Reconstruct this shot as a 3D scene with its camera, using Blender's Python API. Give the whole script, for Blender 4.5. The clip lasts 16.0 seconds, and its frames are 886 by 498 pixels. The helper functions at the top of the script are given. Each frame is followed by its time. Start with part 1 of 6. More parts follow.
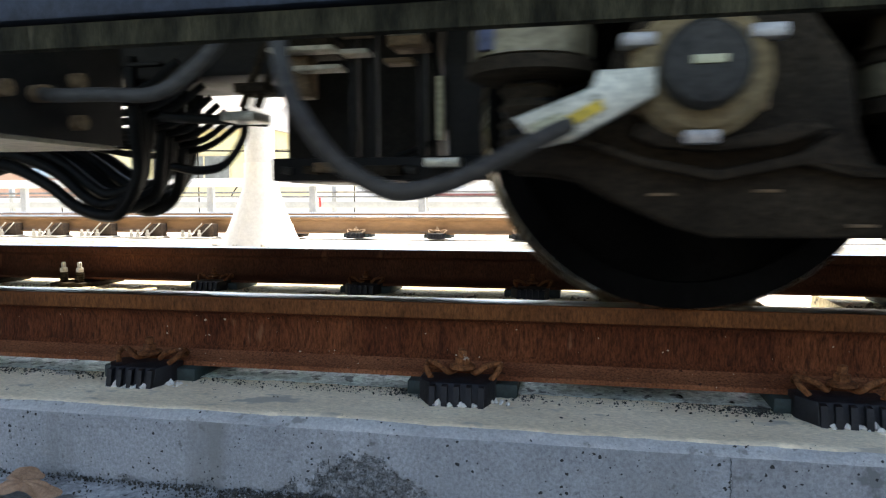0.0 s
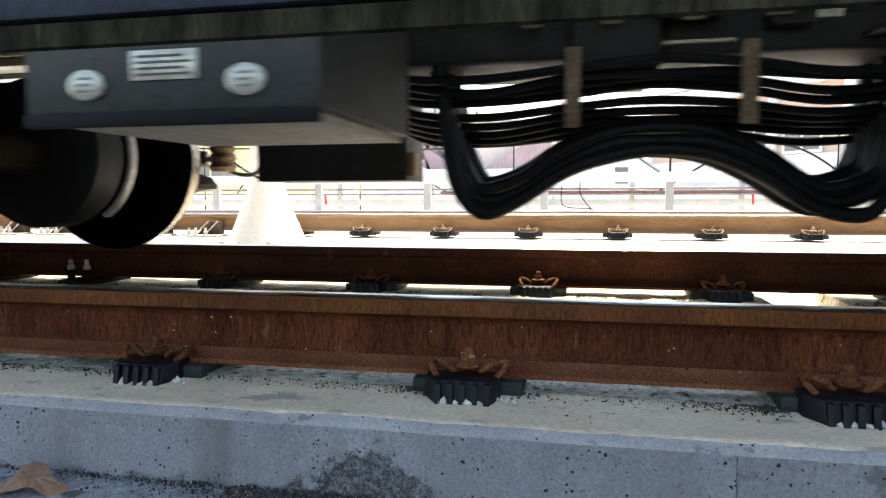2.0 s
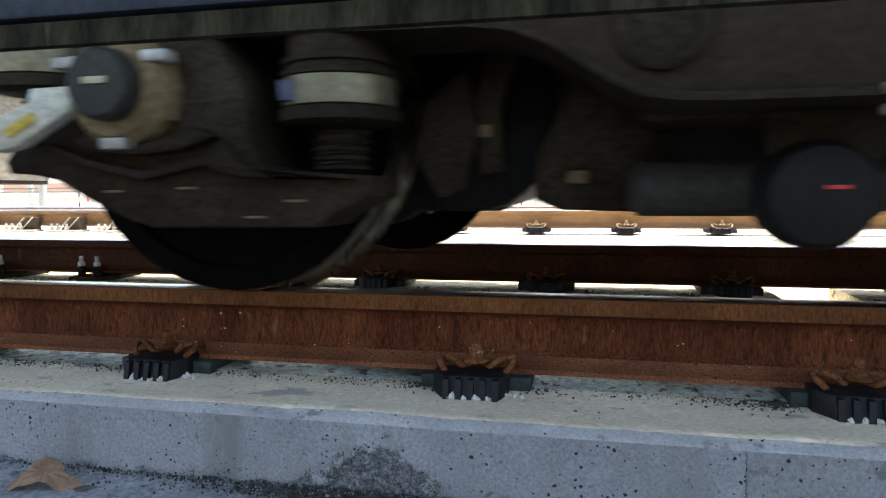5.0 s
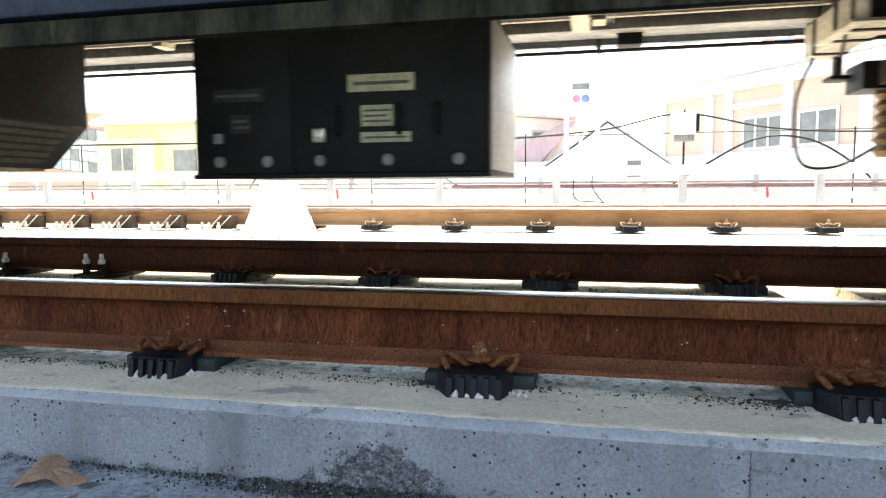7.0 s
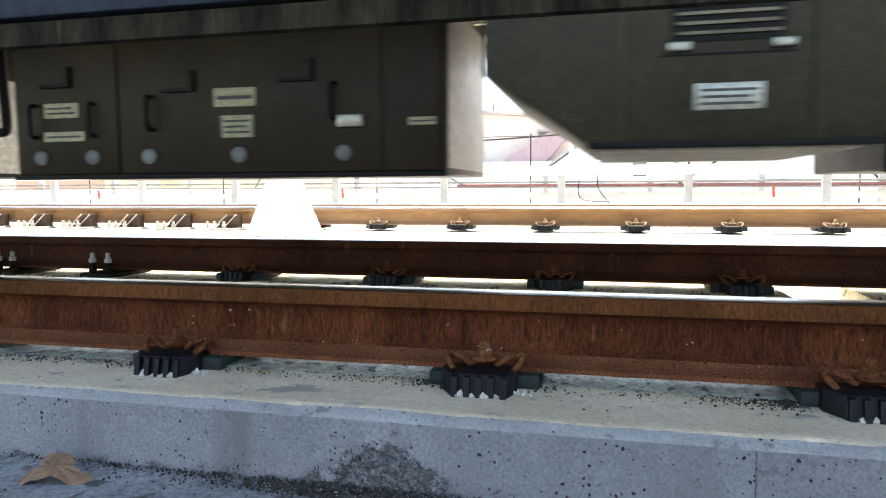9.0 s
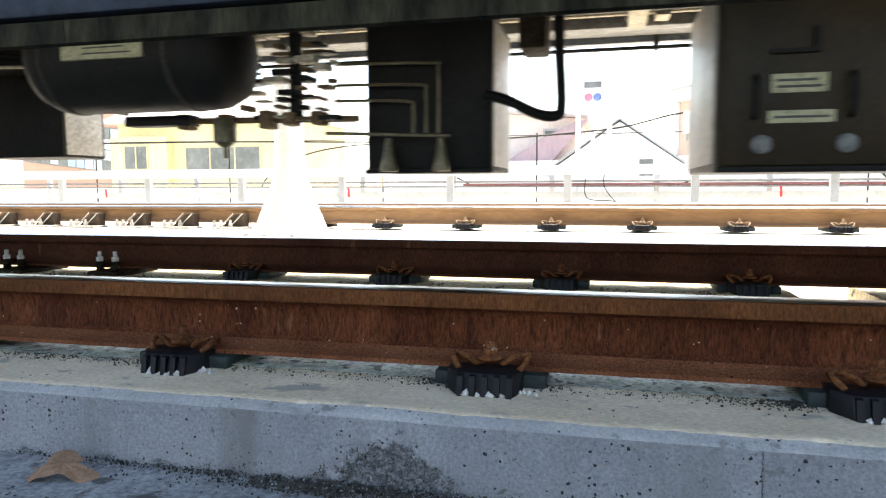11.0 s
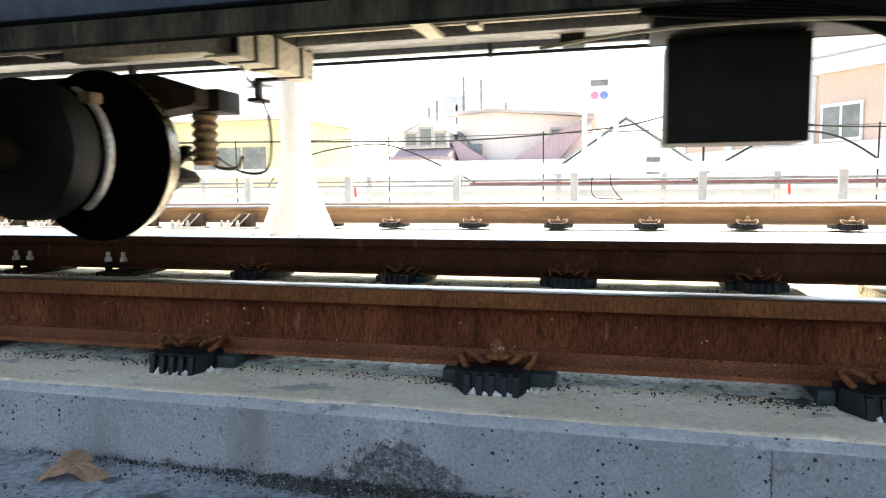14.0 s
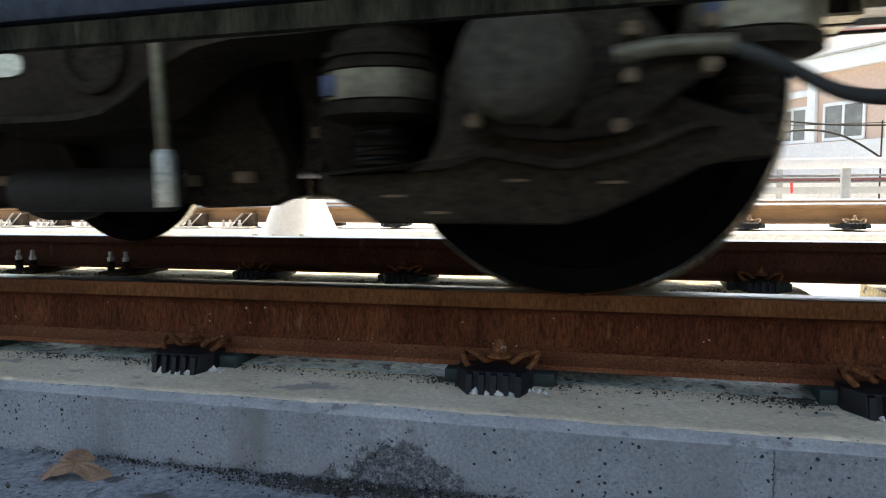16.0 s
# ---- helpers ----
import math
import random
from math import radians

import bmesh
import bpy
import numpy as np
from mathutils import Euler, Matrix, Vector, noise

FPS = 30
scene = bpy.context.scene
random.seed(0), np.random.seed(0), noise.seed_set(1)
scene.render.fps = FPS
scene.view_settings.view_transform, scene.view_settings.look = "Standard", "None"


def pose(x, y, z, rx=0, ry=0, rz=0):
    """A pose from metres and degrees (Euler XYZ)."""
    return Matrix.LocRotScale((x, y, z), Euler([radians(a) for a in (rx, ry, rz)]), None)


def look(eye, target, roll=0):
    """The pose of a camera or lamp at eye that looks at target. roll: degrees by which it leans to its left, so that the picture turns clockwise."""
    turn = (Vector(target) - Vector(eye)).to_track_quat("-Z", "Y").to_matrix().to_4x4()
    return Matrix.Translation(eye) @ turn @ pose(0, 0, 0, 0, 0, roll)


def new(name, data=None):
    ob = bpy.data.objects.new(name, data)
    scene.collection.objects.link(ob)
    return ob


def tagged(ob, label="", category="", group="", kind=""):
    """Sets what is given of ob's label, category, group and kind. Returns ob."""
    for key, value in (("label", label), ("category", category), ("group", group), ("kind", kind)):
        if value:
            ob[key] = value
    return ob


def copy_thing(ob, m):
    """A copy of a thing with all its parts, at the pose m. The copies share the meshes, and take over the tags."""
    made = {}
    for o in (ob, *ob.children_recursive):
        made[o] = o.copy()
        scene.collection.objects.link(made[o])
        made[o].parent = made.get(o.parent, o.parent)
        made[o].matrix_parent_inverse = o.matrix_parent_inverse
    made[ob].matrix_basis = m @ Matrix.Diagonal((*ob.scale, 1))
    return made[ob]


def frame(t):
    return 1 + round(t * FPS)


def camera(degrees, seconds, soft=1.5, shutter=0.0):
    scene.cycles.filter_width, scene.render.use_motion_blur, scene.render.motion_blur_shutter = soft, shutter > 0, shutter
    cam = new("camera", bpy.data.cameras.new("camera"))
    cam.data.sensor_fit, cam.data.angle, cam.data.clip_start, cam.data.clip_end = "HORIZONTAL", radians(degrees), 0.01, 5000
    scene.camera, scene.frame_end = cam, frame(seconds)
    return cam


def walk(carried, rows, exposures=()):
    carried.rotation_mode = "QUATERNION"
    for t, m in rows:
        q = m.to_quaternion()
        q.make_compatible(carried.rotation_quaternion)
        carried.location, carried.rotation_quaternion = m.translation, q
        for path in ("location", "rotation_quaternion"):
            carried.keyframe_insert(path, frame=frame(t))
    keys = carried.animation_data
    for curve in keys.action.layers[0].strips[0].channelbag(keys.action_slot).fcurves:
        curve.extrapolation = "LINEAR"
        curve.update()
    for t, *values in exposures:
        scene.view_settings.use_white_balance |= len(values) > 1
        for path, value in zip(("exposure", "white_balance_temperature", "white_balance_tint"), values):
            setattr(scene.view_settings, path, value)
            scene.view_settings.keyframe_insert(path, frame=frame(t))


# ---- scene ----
# The camera leans on the walkway: it stays in one place and turns a little to its left.
# Rows: seconds, turn to the left, tilt down, lean (degrees).
PATH = [
    (0.0, 11.281, 4.254, -0.168),
    (0.5, 11.407, 4.310, -0.129),
    (1.0, 11.520, 4.370, -0.138),
    (1.5, 11.631, 4.417, -0.155),
    (2.0, 11.753, 4.444, -0.173),
    (2.5, 11.874, 4.473, -0.204),
    (3.0, 11.994, 4.532, -0.249),
    (3.5, 12.117, 4.594, -0.295),
    (4.0, 12.238, 4.668, -0.337),
    (6.5, 12.660, 4.938, -0.385),
    (7.0, 12.741, 4.947, -0.344),
    (7.5, 12.831, 4.955, -0.331),
    (8.0, 12.937, 4.984, -0.334),
    (8.5, 13.044, 4.995, -0.320),
    (9.0, 13.166, 5.001, -0.307),
    (11.5, 13.775, 5.081, -0.267),
    (12.0, 13.876, 5.087, -0.306),
    (12.5, 13.972, 5.102, -0.365),
    (13.0, 14.062, 5.116, -0.443),
    (13.5, 14.149, 5.127, -0.500),
    (14.0, 14.233, 5.137, -0.538),
    (14.5, 14.301, 5.160, -0.578),
    (15.0, 14.348, 5.178, -0.602),
    (15.5, 14.375, 5.185, -0.605),
    (16.0, 14.393, 5.185, -0.606),
]


def aim(turn, tilt, lean):
    return pose(0.0, -1.520, 0.232, 90 - tilt, 0, turn) @ pose(0, 0, 0, 0, 0, lean)


cam = camera(66.3, 16.0, soft=1.2, shutter=0.5)
walk(cam, [(t, aim(a, b, c)) for t, a, b, c in PATH], [(0.0, 2.40, 7850, 8), (4.0, 2.33, 7850, 8), (6.5, 2.75, 7850, 8), (9.0, 2.65, 7850, 8), (13.0, 2.5, 7850, 8), (14.5, 2.38, 7850, 8), (16.0, 1.98, 7850, 8)])

# ---- light ----
SUN_ELEVATION, SUN_TURN = 63.0, 8.0     # the sun stands behind the far track, a little to the right
world = bpy.data.worlds.new("sky")
scene.world = world
world.use_nodes = True
sky = world.node_tree.nodes.new("ShaderNodeTexSky")
sky.sky_type, sky.sun_disc = "NISHITA", False
sky.sun_elevation, sky.sun_rotation = radians(SUN_ELEVATION), radians(SUN_TURN)
back = world.node_tree.nodes["Background"]
back.inputs["Strength"].default_value = 0.12
world.node_tree.links.new(sky.outputs["Color"], back.inputs["Color"])
sun = new("sun", bpy.data.lights.new("sun", "SUN"))
sun.data.energy, sun.data.angle, sun.data.color = 2.9, radians(0.5), (1.0, 0.95, 0.87)
toward = Vector((math.sin(radians(SUN_TURN)) * math.cos(radians(SUN_ELEVATION)),
                 math.cos(radians(SUN_TURN)) * math.cos(radians(SUN_ELEVATION)), math.sin(radians(SUN_ELEVATION))))
sun.matrix_world = look(toward * 30, (0, 0, 0))

# ---- materials ----
def surface(name, colours, rough=0.6, metal=0.0, big=2.0, small=40.0, bump=0.2, stretch=(1, 1, 1), spots=None,
            spot_size=60.0, spot_share=0.3, gloss_change=0.15, depth=0.004, coat=0.0, pits=0.0, streaks=None, spec=0.5, grit=0.55, hole_colour=(0.03, 0.03, 0.032), hole_least=0.60, hole_size=0.27):
    """A weathered surface: two colours in large clouds, grain, relief, and spots of a third colour."""
    m = bpy.data.materials.new(name)
    m.use_nodes = True
    n, l = m.node_tree.nodes, m.node_tree.links
    p = n["Principled BSDF"]
    coord, info, shift, place = (n.new("ShaderNodeTexCoord"), n.new("ShaderNodeObjectInfo"),
                                 n.new("ShaderNodeVectorMath"), n.new("ShaderNodeMapping"))
    shift.operation = "ADD"
    l.new(coord.outputs["Object"], shift.inputs[0])
    l.new(info.outputs["Random"], shift.inputs[1])
    l.new(shift.outputs[0], place.inputs["Vector"])
    place.inputs["Scale"].default_value = stretch

    def cloud(scale, detail, rough_=0.6):
        t = n.new("ShaderNodeTexNoise")
        t.inputs["Scale"].default_value, t.inputs["Detail"].default_value = scale, detail
        t.inputs["Roughness"].default_value = rough_
        l.new(place.outputs[0], t.inputs["Vector"])
        return t.outputs["Fac"]

    def ramp(source, a, b, lo, hi):
        r = n.new("ShaderNodeValToRGB")
        r.color_ramp.elements[0].position, r.color_ramp.elements[1].position = lo, hi
        r.color_ramp.elements[0].color, r.color_ramp.elements[1].color = a, b
        l.new(source, r.inputs["Fac"])
        return r.outputs["Color"]

    def mix(fac, a, b, kind="MIX"):
        x = n.new("ShaderNodeMix")
        x.data_type, x.blend_type = "RGBA", kind
        if isinstance(fac, float):
            x.inputs[0].default_value = fac
        else:
            l.new(fac, x.inputs[0])
        for source, socket in ((a, x.inputs[6]), (b, x.inputs[7])):
            if isinstance(source, tuple):
                socket.default_value = source
            else:
                l.new(source, socket)
        return x.outputs[2]

    four = [(*c, 1.0) for c in colours]
    grain = cloud(small, 6, 0.7)
    base = ramp(cloud(big, 5), four[0], four[1], 0.35, 0.68)
    base = mix(grit, base, ramp(grain, (0.3, 0.3, 0.3, 1), (1.65, 1.65, 1.65, 1), 0.34, 0.66), "MULTIPLY")
    if spots:
        base = mix(ramp(cloud(spot_size, 4, 0.55), (0, 0, 0, 1), (1, 1, 1, 1), 1 - spot_share, 1.06 - spot_share), base, (*spots, 1.0))
    if streaks:
        # runs of rust or water, drawn out downwards
        drawn = n.new("ShaderNodeMapping")
        drawn.inputs["Scale"].default_value = (1, 1, streaks[2])
        l.new(shift.outputs[0], drawn.inputs["Vector"])
        s = n.new("ShaderNodeTexNoise")
        s.inputs["Scale"].default_value, s.inputs["Detail"].default_value = streaks[1], 5
        l.new(drawn.outputs[0], s.inputs["Vector"])
        base = mix(ramp(s.outputs["Fac"], (0, 0, 0, 1), (1, 1, 1, 1), 0.52, 0.78), base, (*streaks[0], 1.0))
    hole = None
    if pits:
        # air holes of several sizes, some cells only
        v = n.new("ShaderNodeTexVoronoi")
        v.inputs["Scale"].default_value = pits
        ragged = n.new("ShaderNodeVectorMath")
        ragged.operation = "MULTIPLY_ADD"
        wobble = n.new("ShaderNodeTexNoise")
        wobble.inputs["Scale"].default_value, wobble.inputs["Detail"].default_value = pits * 1.6, 2
        l.new(shift.outputs[0], wobble.inputs["Vector"])
        l.new(wobble.outputs["Color"], ragged.inputs[0])
        ragged.inputs[1].default_value = (0.7 / pits,) * 3
        l.new(shift.outputs[0], ragged.inputs[2])
        l.new(ragged.outputs[0], v.inputs["Vector"])
        cell = n.new("ShaderNodeSeparateColor")
        l.new(v.outputs["Color"], cell.inputs[0])
        size = n.new("ShaderNodeMapRange")
        size.inputs["From Min"].default_value, size.inputs["From Max"].default_value, size.inputs["To Max"].default_value = hole_least, 1.0, hole_size
        l.new(cell.outputs[0], size.inputs["Value"])
        less = n.new("ShaderNodeMath")
        less.operation = "LESS_THAN"
        l.new(v.outputs["Distance"], less.inputs[0])
        patchy, grown = n.new("ShaderNodeMapRange"), n.new("ShaderNodeMath")
        patchy.inputs["From Min"].default_value, patchy.inputs["From Max"].default_value = 0.38, 0.66
        patchy.inputs["To Min"].default_value, patchy.inputs["To Max"].default_value = 0.25, 1.5
        l.new(cloud(9.0, 3), patchy.inputs["Value"])
        grown.operation = "MULTIPLY"
        l.new(size.outputs[0], grown.inputs[0])
        l.new(patchy.outputs[0], grown.inputs[1])
        l.new(grown.outputs[0], less.inputs[1])
        hole = less.outputs[0]
        base = mix(hole, base, (*hole_colour, 1.0))
    l.new(base, p.inputs["Base Color"])
    wear = n.new("ShaderNodeMapRange")
    wear.inputs["To Min"].default_value, wear.inputs["To Max"].default_value = max(rough - gloss_change, 0.03), min(rough + gloss_change, 1)
    l.new(cloud(big * 3, 4), wear.inputs["Value"])
    l.new(wear.outputs[0], p.inputs["Roughness"])
    p.inputs["Metallic"].default_value = metal
    p.inputs["Coat Weight"].default_value = coat
    p.inputs["Specular IOR Level"].default_value = spec
    b = n.new("ShaderNodeBump")
    b.inputs["Strength"].default_value, b.inputs["Distance"].default_value = bump, depth
    l.new(grain, b.inputs["Height"])
    l.new(b.outputs[0], p.inputs["Normal"])
    return m


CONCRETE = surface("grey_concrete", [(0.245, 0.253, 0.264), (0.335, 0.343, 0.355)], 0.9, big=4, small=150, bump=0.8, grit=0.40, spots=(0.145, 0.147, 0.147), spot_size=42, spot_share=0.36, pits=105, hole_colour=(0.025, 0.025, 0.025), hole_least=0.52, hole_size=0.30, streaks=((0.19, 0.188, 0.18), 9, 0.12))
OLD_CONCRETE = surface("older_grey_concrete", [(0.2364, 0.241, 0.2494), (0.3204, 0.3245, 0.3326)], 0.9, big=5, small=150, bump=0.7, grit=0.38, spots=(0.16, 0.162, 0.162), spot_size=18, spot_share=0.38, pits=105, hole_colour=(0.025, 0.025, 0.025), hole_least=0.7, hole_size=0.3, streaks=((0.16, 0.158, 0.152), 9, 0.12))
# Pale and broken by dark spots: light shining under the rail, put into colour.
SLIVER_LIGHT = surface("pale_sliver_light", [(0.544, 0.576, 0.527), (0.88, 0.928, 0.8525)], 0.28, big=9, small=90, bump=0.25, grit=0.5, spots=(0.03, 0.035, 0.028), spot_size=26, spot_share=0.42)
# Worn edge and dusty top, paled beyond the face for light from above.
CHAMFER = surface("worn_brightened_concrete_edge", [(0.3597, 0.362, 0.3644), (0.4596, 0.46, 0.4572)], 0.9, big=9, small=150, bump=0.8, grit=0.3, spots=(0.24, 0.238, 0.232), spot_size=26, spot_share=0.38, pits=105, hole_least=0.78, hole_size=0.30)
PLINTH_TOP = surface("dusty_brightened_plinth_top", [(0.7644, 0.62, 0.441), (0.9391, 0.8, 0.6054)], 0.95, big=5, small=130, bump=0.6, grit=0.26, stretch=(0.6, 1, 1), spots=(0.48, 0.43, 0.35), spot_size=11, spot_share=0.40, pits=90, hole_least=0.82, hole_size=0.28)
WALKWAY = surface("walkway_concrete", [(0.2344, 0.2425, 0.2573), (0.3515, 0.3611, 0.3735)], 0.9, big=5, small=70, bump=1.0, grit=0.7, spots=(0.10, 0.098, 0.095), spot_size=14, spot_share=0.38, pits=60, hole_size=0.32)
DECK = surface("pale_deck_concrete", [(0.64, 0.62, 0.58), (0.76, 0.74, 0.70)], 0.9, big=1.5, small=40, grit=0.25)
RUST = surface("rusty_rail_steel", [(0.072, 0.0195, 0.009), (0.165, 0.052, 0.021)], 0.85, 0.0, spec=0.12, big=7, small=230, bump=1.0, grit=0.85, stretch=(1, 1, 0.22), spots=(0.20, 0.085, 0.042), spot_size=34, spot_share=0.35, streaks=((0.026, 0.0085, 0.0055), 120, 0.14), pits=95, hole_colour=(0.45, 0.34, 0.25), hole_least=0.86, hole_size=0.24)
RUST_HEAD = surface("orange_brown_head_rust", [(0.098, 0.033, 0.011), (0.18, 0.066, 0.022)], 0.8, spec=0.15, big=5, small=200, bump=0.5, grit=0.7, stretch=(1, 1, 0.3), spots=(0.25, 0.125, 0.05), spot_size=40, spot_share=0.3)
RUST_FOOT = surface("dusty_foot_rust", [(0.14, 0.048, 0.023), (0.24, 0.092, 0.044)], 0.9, spec=0.12, big=5, small=200, bump=0.6, grit=0.8, spots=(0.05, 0.018, 0.012), spot_size=60, spot_share=0.36, pits=120, hole_colour=(0.45, 0.34, 0.25), hole_least=0.92)
RUST_DARK = surface("dark_rail_rust", [(0.055, 0.019, 0.011), (0.10, 0.038, 0.02)], 0.85, 0.0, spec=0.12, big=4, small=150, bump=0.7, grit=0.7, stretch=(1, 1, 0.4), spots=(0.14, 0.062, 0.03), spot_size=13, spot_share=0.33)
POLISHED = surface("polished_rail_head", [(0.66, 0.64, 0.61), (0.8, 0.78, 0.75)], 0.3, 1.0, big=3, small=90, bump=0.05, stretch=(0.05, 1, 1))
WHITE_PAINT = surface("white_painted_metal", [(0.74, 0.75, 0.75), (0.84, 0.84, 0.84)], 0.5, big=3, small=50, bump=0.05, grit=0.12)
WHITE_CONCRETE = surface("white_concrete", [(0.82, 0.82, 0.81), (0.90, 0.90, 0.89)], 0.85, big=3, small=40, bump=0.2, grit=0.1, spots=(0.60, 0.62, 0.52), spot_size=5, spot_share=0.30)
BODY = surface("dusty_blue_grey_car_paint", [(0.06, 0.078, 0.102), (0.096, 0.114, 0.138)], 0.3, big=2, small=60, bump=0.05, coat=0.4)
BLACK = surface("black_equipment_paint", [(0.00525, 0.005, 0.00495), (0.0126, 0.0115, 0.0099)], 0.6, spec=0.2, big=3, small=60, bump=0.1)
DARK_GREY = surface("dark_grey_equipment_paint", [(0.0253, 0.02288, 0.01895), (0.04255, 0.03872, 0.03192)], 0.6, spec=0.2, big=5, small=80, bump=0.15, grit=0.7)
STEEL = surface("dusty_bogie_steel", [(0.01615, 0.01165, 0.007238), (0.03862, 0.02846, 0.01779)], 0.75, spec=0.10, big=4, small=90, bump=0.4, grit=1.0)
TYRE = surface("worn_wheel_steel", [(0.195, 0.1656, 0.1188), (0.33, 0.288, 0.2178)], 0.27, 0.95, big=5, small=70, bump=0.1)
WHEEL = surface("near_black_wheel_disc", [(0.0025, 0.0024, 0.0022), (0.006, 0.0054, 0.0048)], 0.85, spec=0.02, big=5, small=60, bump=0.3)
DUSTY = surface("dusty_brown_concrete", [(0.50, 0.41, 0.25), (0.66, 0.57, 0.38)], 0.95, big=6, small=50, bump=0.6, spots=(0.12, 0.10, 0.07), spot_size=22, spot_share=0.38)
TOWN = surface("town_ground", [(0.45, 0.43, 0.4), (0.55, 0.53, 0.49)], 0.95, big=0.1, small=3, grit=0.15)
# Lighter copy of the rail rust, with the sunlight put into its colour.
RUST_SUN = surface("sunlit_rail_rust", [(0.20, 0.108, 0.05), (0.27, 0.155, 0.078)], 0.75, big=1.5, small=30, bump=0.2, grit=0.25, stretch=(0.25, 1, 1), spots=(0.36, 0.26, 0.16), spot_size=9, spot_share=0.28)
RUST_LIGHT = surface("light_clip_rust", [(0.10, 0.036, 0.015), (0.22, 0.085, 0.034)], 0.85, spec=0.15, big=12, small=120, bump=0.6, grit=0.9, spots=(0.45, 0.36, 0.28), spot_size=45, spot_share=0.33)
TEAL = surface("dark_teal_plate", [(0.0072, 0.018, 0.0186), (0.018, 0.033, 0.03224)], 0.7, big=10, small=90, bump=0.2)
PLASTIC = surface("black_ribbed_plastic", [(0.006, 0.0065, 0.009), (0.013, 0.014, 0.018)], 0.5, big=15, small=120, bump=0.2, spec=0.25)
BRIGHT_STEEL = surface("galvanised_bolt", [(0.42, 0.40, 0.36), (0.6, 0.58, 0.54)], 0.5, 0.3, big=10, small=90)
GRIT = surface("dark_grit", [(0.014, 0.014, 0.0125), (0.11, 0.106, 0.095)], 0.95, big=90, small=240, bump=0.2, spec=0.1)
LEAF = surface("dry_leaf", [(0.26, 0.145, 0.085), (0.40, 0.24, 0.15)], 0.8, big=20, small=120, bump=0.4, grit=0.4)
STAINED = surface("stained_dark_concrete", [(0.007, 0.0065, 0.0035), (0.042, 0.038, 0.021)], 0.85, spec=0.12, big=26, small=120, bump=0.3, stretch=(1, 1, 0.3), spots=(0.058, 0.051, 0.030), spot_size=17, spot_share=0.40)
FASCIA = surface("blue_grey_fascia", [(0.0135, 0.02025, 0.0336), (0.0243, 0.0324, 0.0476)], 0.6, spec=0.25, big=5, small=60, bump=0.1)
PALE_METAL = surface("pale_grey_metal", [(0.40, 0.41, 0.40), (0.50, 0.51, 0.50)], 0.5, big=4, small=40, grit=0.15)
GREY_METAL = surface("grey_metal", [(0.15, 0.15, 0.145), (0.25, 0.25, 0.24)], 0.5, big=4, small=40)
MAROON = surface("maroon_pipe_paint", [(0.2, 0.07, 0.06), (0.28, 0.11, 0.1)], 0.6, big=4, small=40)
RED = surface("red_tag_plastic", [(0.6, 0.03, 0.03), (0.7, 0.06, 0.05)], 0.5, big=10, small=60, bump=0.05)
YELLOW = surface("yellow_plaster", [(0.7581, 0.6436, 0.3534), (0.8149, 0.7183, 0.4464)], 0.9, big=0.8, small=12, grit=0.15)
OCHRE = surface("ochre_frame", [(0.6, 0.5, 0.3), (0.68, 0.57, 0.36)], 0.7, big=2, small=30, grit=0.15)
# Roof tiles whitened in colour, as the sun on them makes them look.
PALE_ROOF = surface("sunlit_roof_tiles", [(0.528, 0.4836, 0.4524), (0.608, 0.5616, 0.5382)], 0.9, big=1, small=10, stretch=(4, 1, 1), grit=0.15)
BRICK_RED = surface("brick_red_cladding", [(0.527, 0.304, 0.2175), (0.578, 0.352, 0.2625)], 0.85, big=0.6, small=14, grit=0.15)
WINDOW_GLASS = surface("dull_window_glass", [(0.14, 0.145, 0.14), (0.24, 0.245, 0.235)], 0.25, big=0.8, small=6, bump=0.02, grit=0.1)
BLUE_GLASS = surface("blue_window_glass", [(0.3, 0.42, 0.58), (0.4, 0.5, 0.64)], 0.08, big=0.8, small=6, bump=0.02, grit=0.1)
PALE_GLASS = surface("pale_window_glass", [(0.46, 0.54, 0.56), (0.56, 0.64, 0.64)], 0.08, big=0.8, small=6, bump=0.02, grit=0.1)
PALE_PLASTER = surface("pale_plaster", [(0.76, 0.74, 0.72), (0.83, 0.82, 0.8)], 0.9, big=0.8, small=12, grit=0.15)
PINK = surface("pale_pink_plaster", [(0.736, 0.603, 0.5368), (0.782, 0.666, 0.5984)], 0.9, big=0.8, small=12, grit=0.15)
PEACH = surface("peach_plaster", [(0.6192, 0.4368, 0.344), (0.6708, 0.4956, 0.4)], 0.9, big=0.8, small=12, grit=0.15)
PURPLE_ROOF = surface("purple_brown_roof", [(0.352, 0.2432, 0.2574), (0.432, 0.3116, 0.3276)], 0.85, big=1, small=10, stretch=(5, 1, 1), grit=0.15)
ROOF_EDGE = surface("grey_brown_roof_edge", [(0.42, 0.36, 0.33), (0.52, 0.46, 0.43)], 0.85, big=1, small=10, grit=0.15)
RED_ROOF = surface("dark_red_roof", [(0.36, 0.13, 0.12), (0.44, 0.19, 0.17)], 0.85, big=1, small=10, grit=0.15)
BLUE_PAINT = surface("blue_paint", [(0.16, 0.24, 0.52), (0.22, 0.30, 0.58)], 0.6, big=2, small=20)
PINK_PAINT = surface("pink_paint", [(0.6, 0.2, 0.3), (0.65, 0.28, 0.36)], 0.6, big=2, small=20)
CREAM = surface("cream_underframe_paint", [(0.36, 0.32, 0.23), (0.49, 0.44, 0.34)], 0.6, big=4, small=50, bump=0.1, spots=(0.17, 0.13, 0.09), spot_size=14, spot_share=0.33)
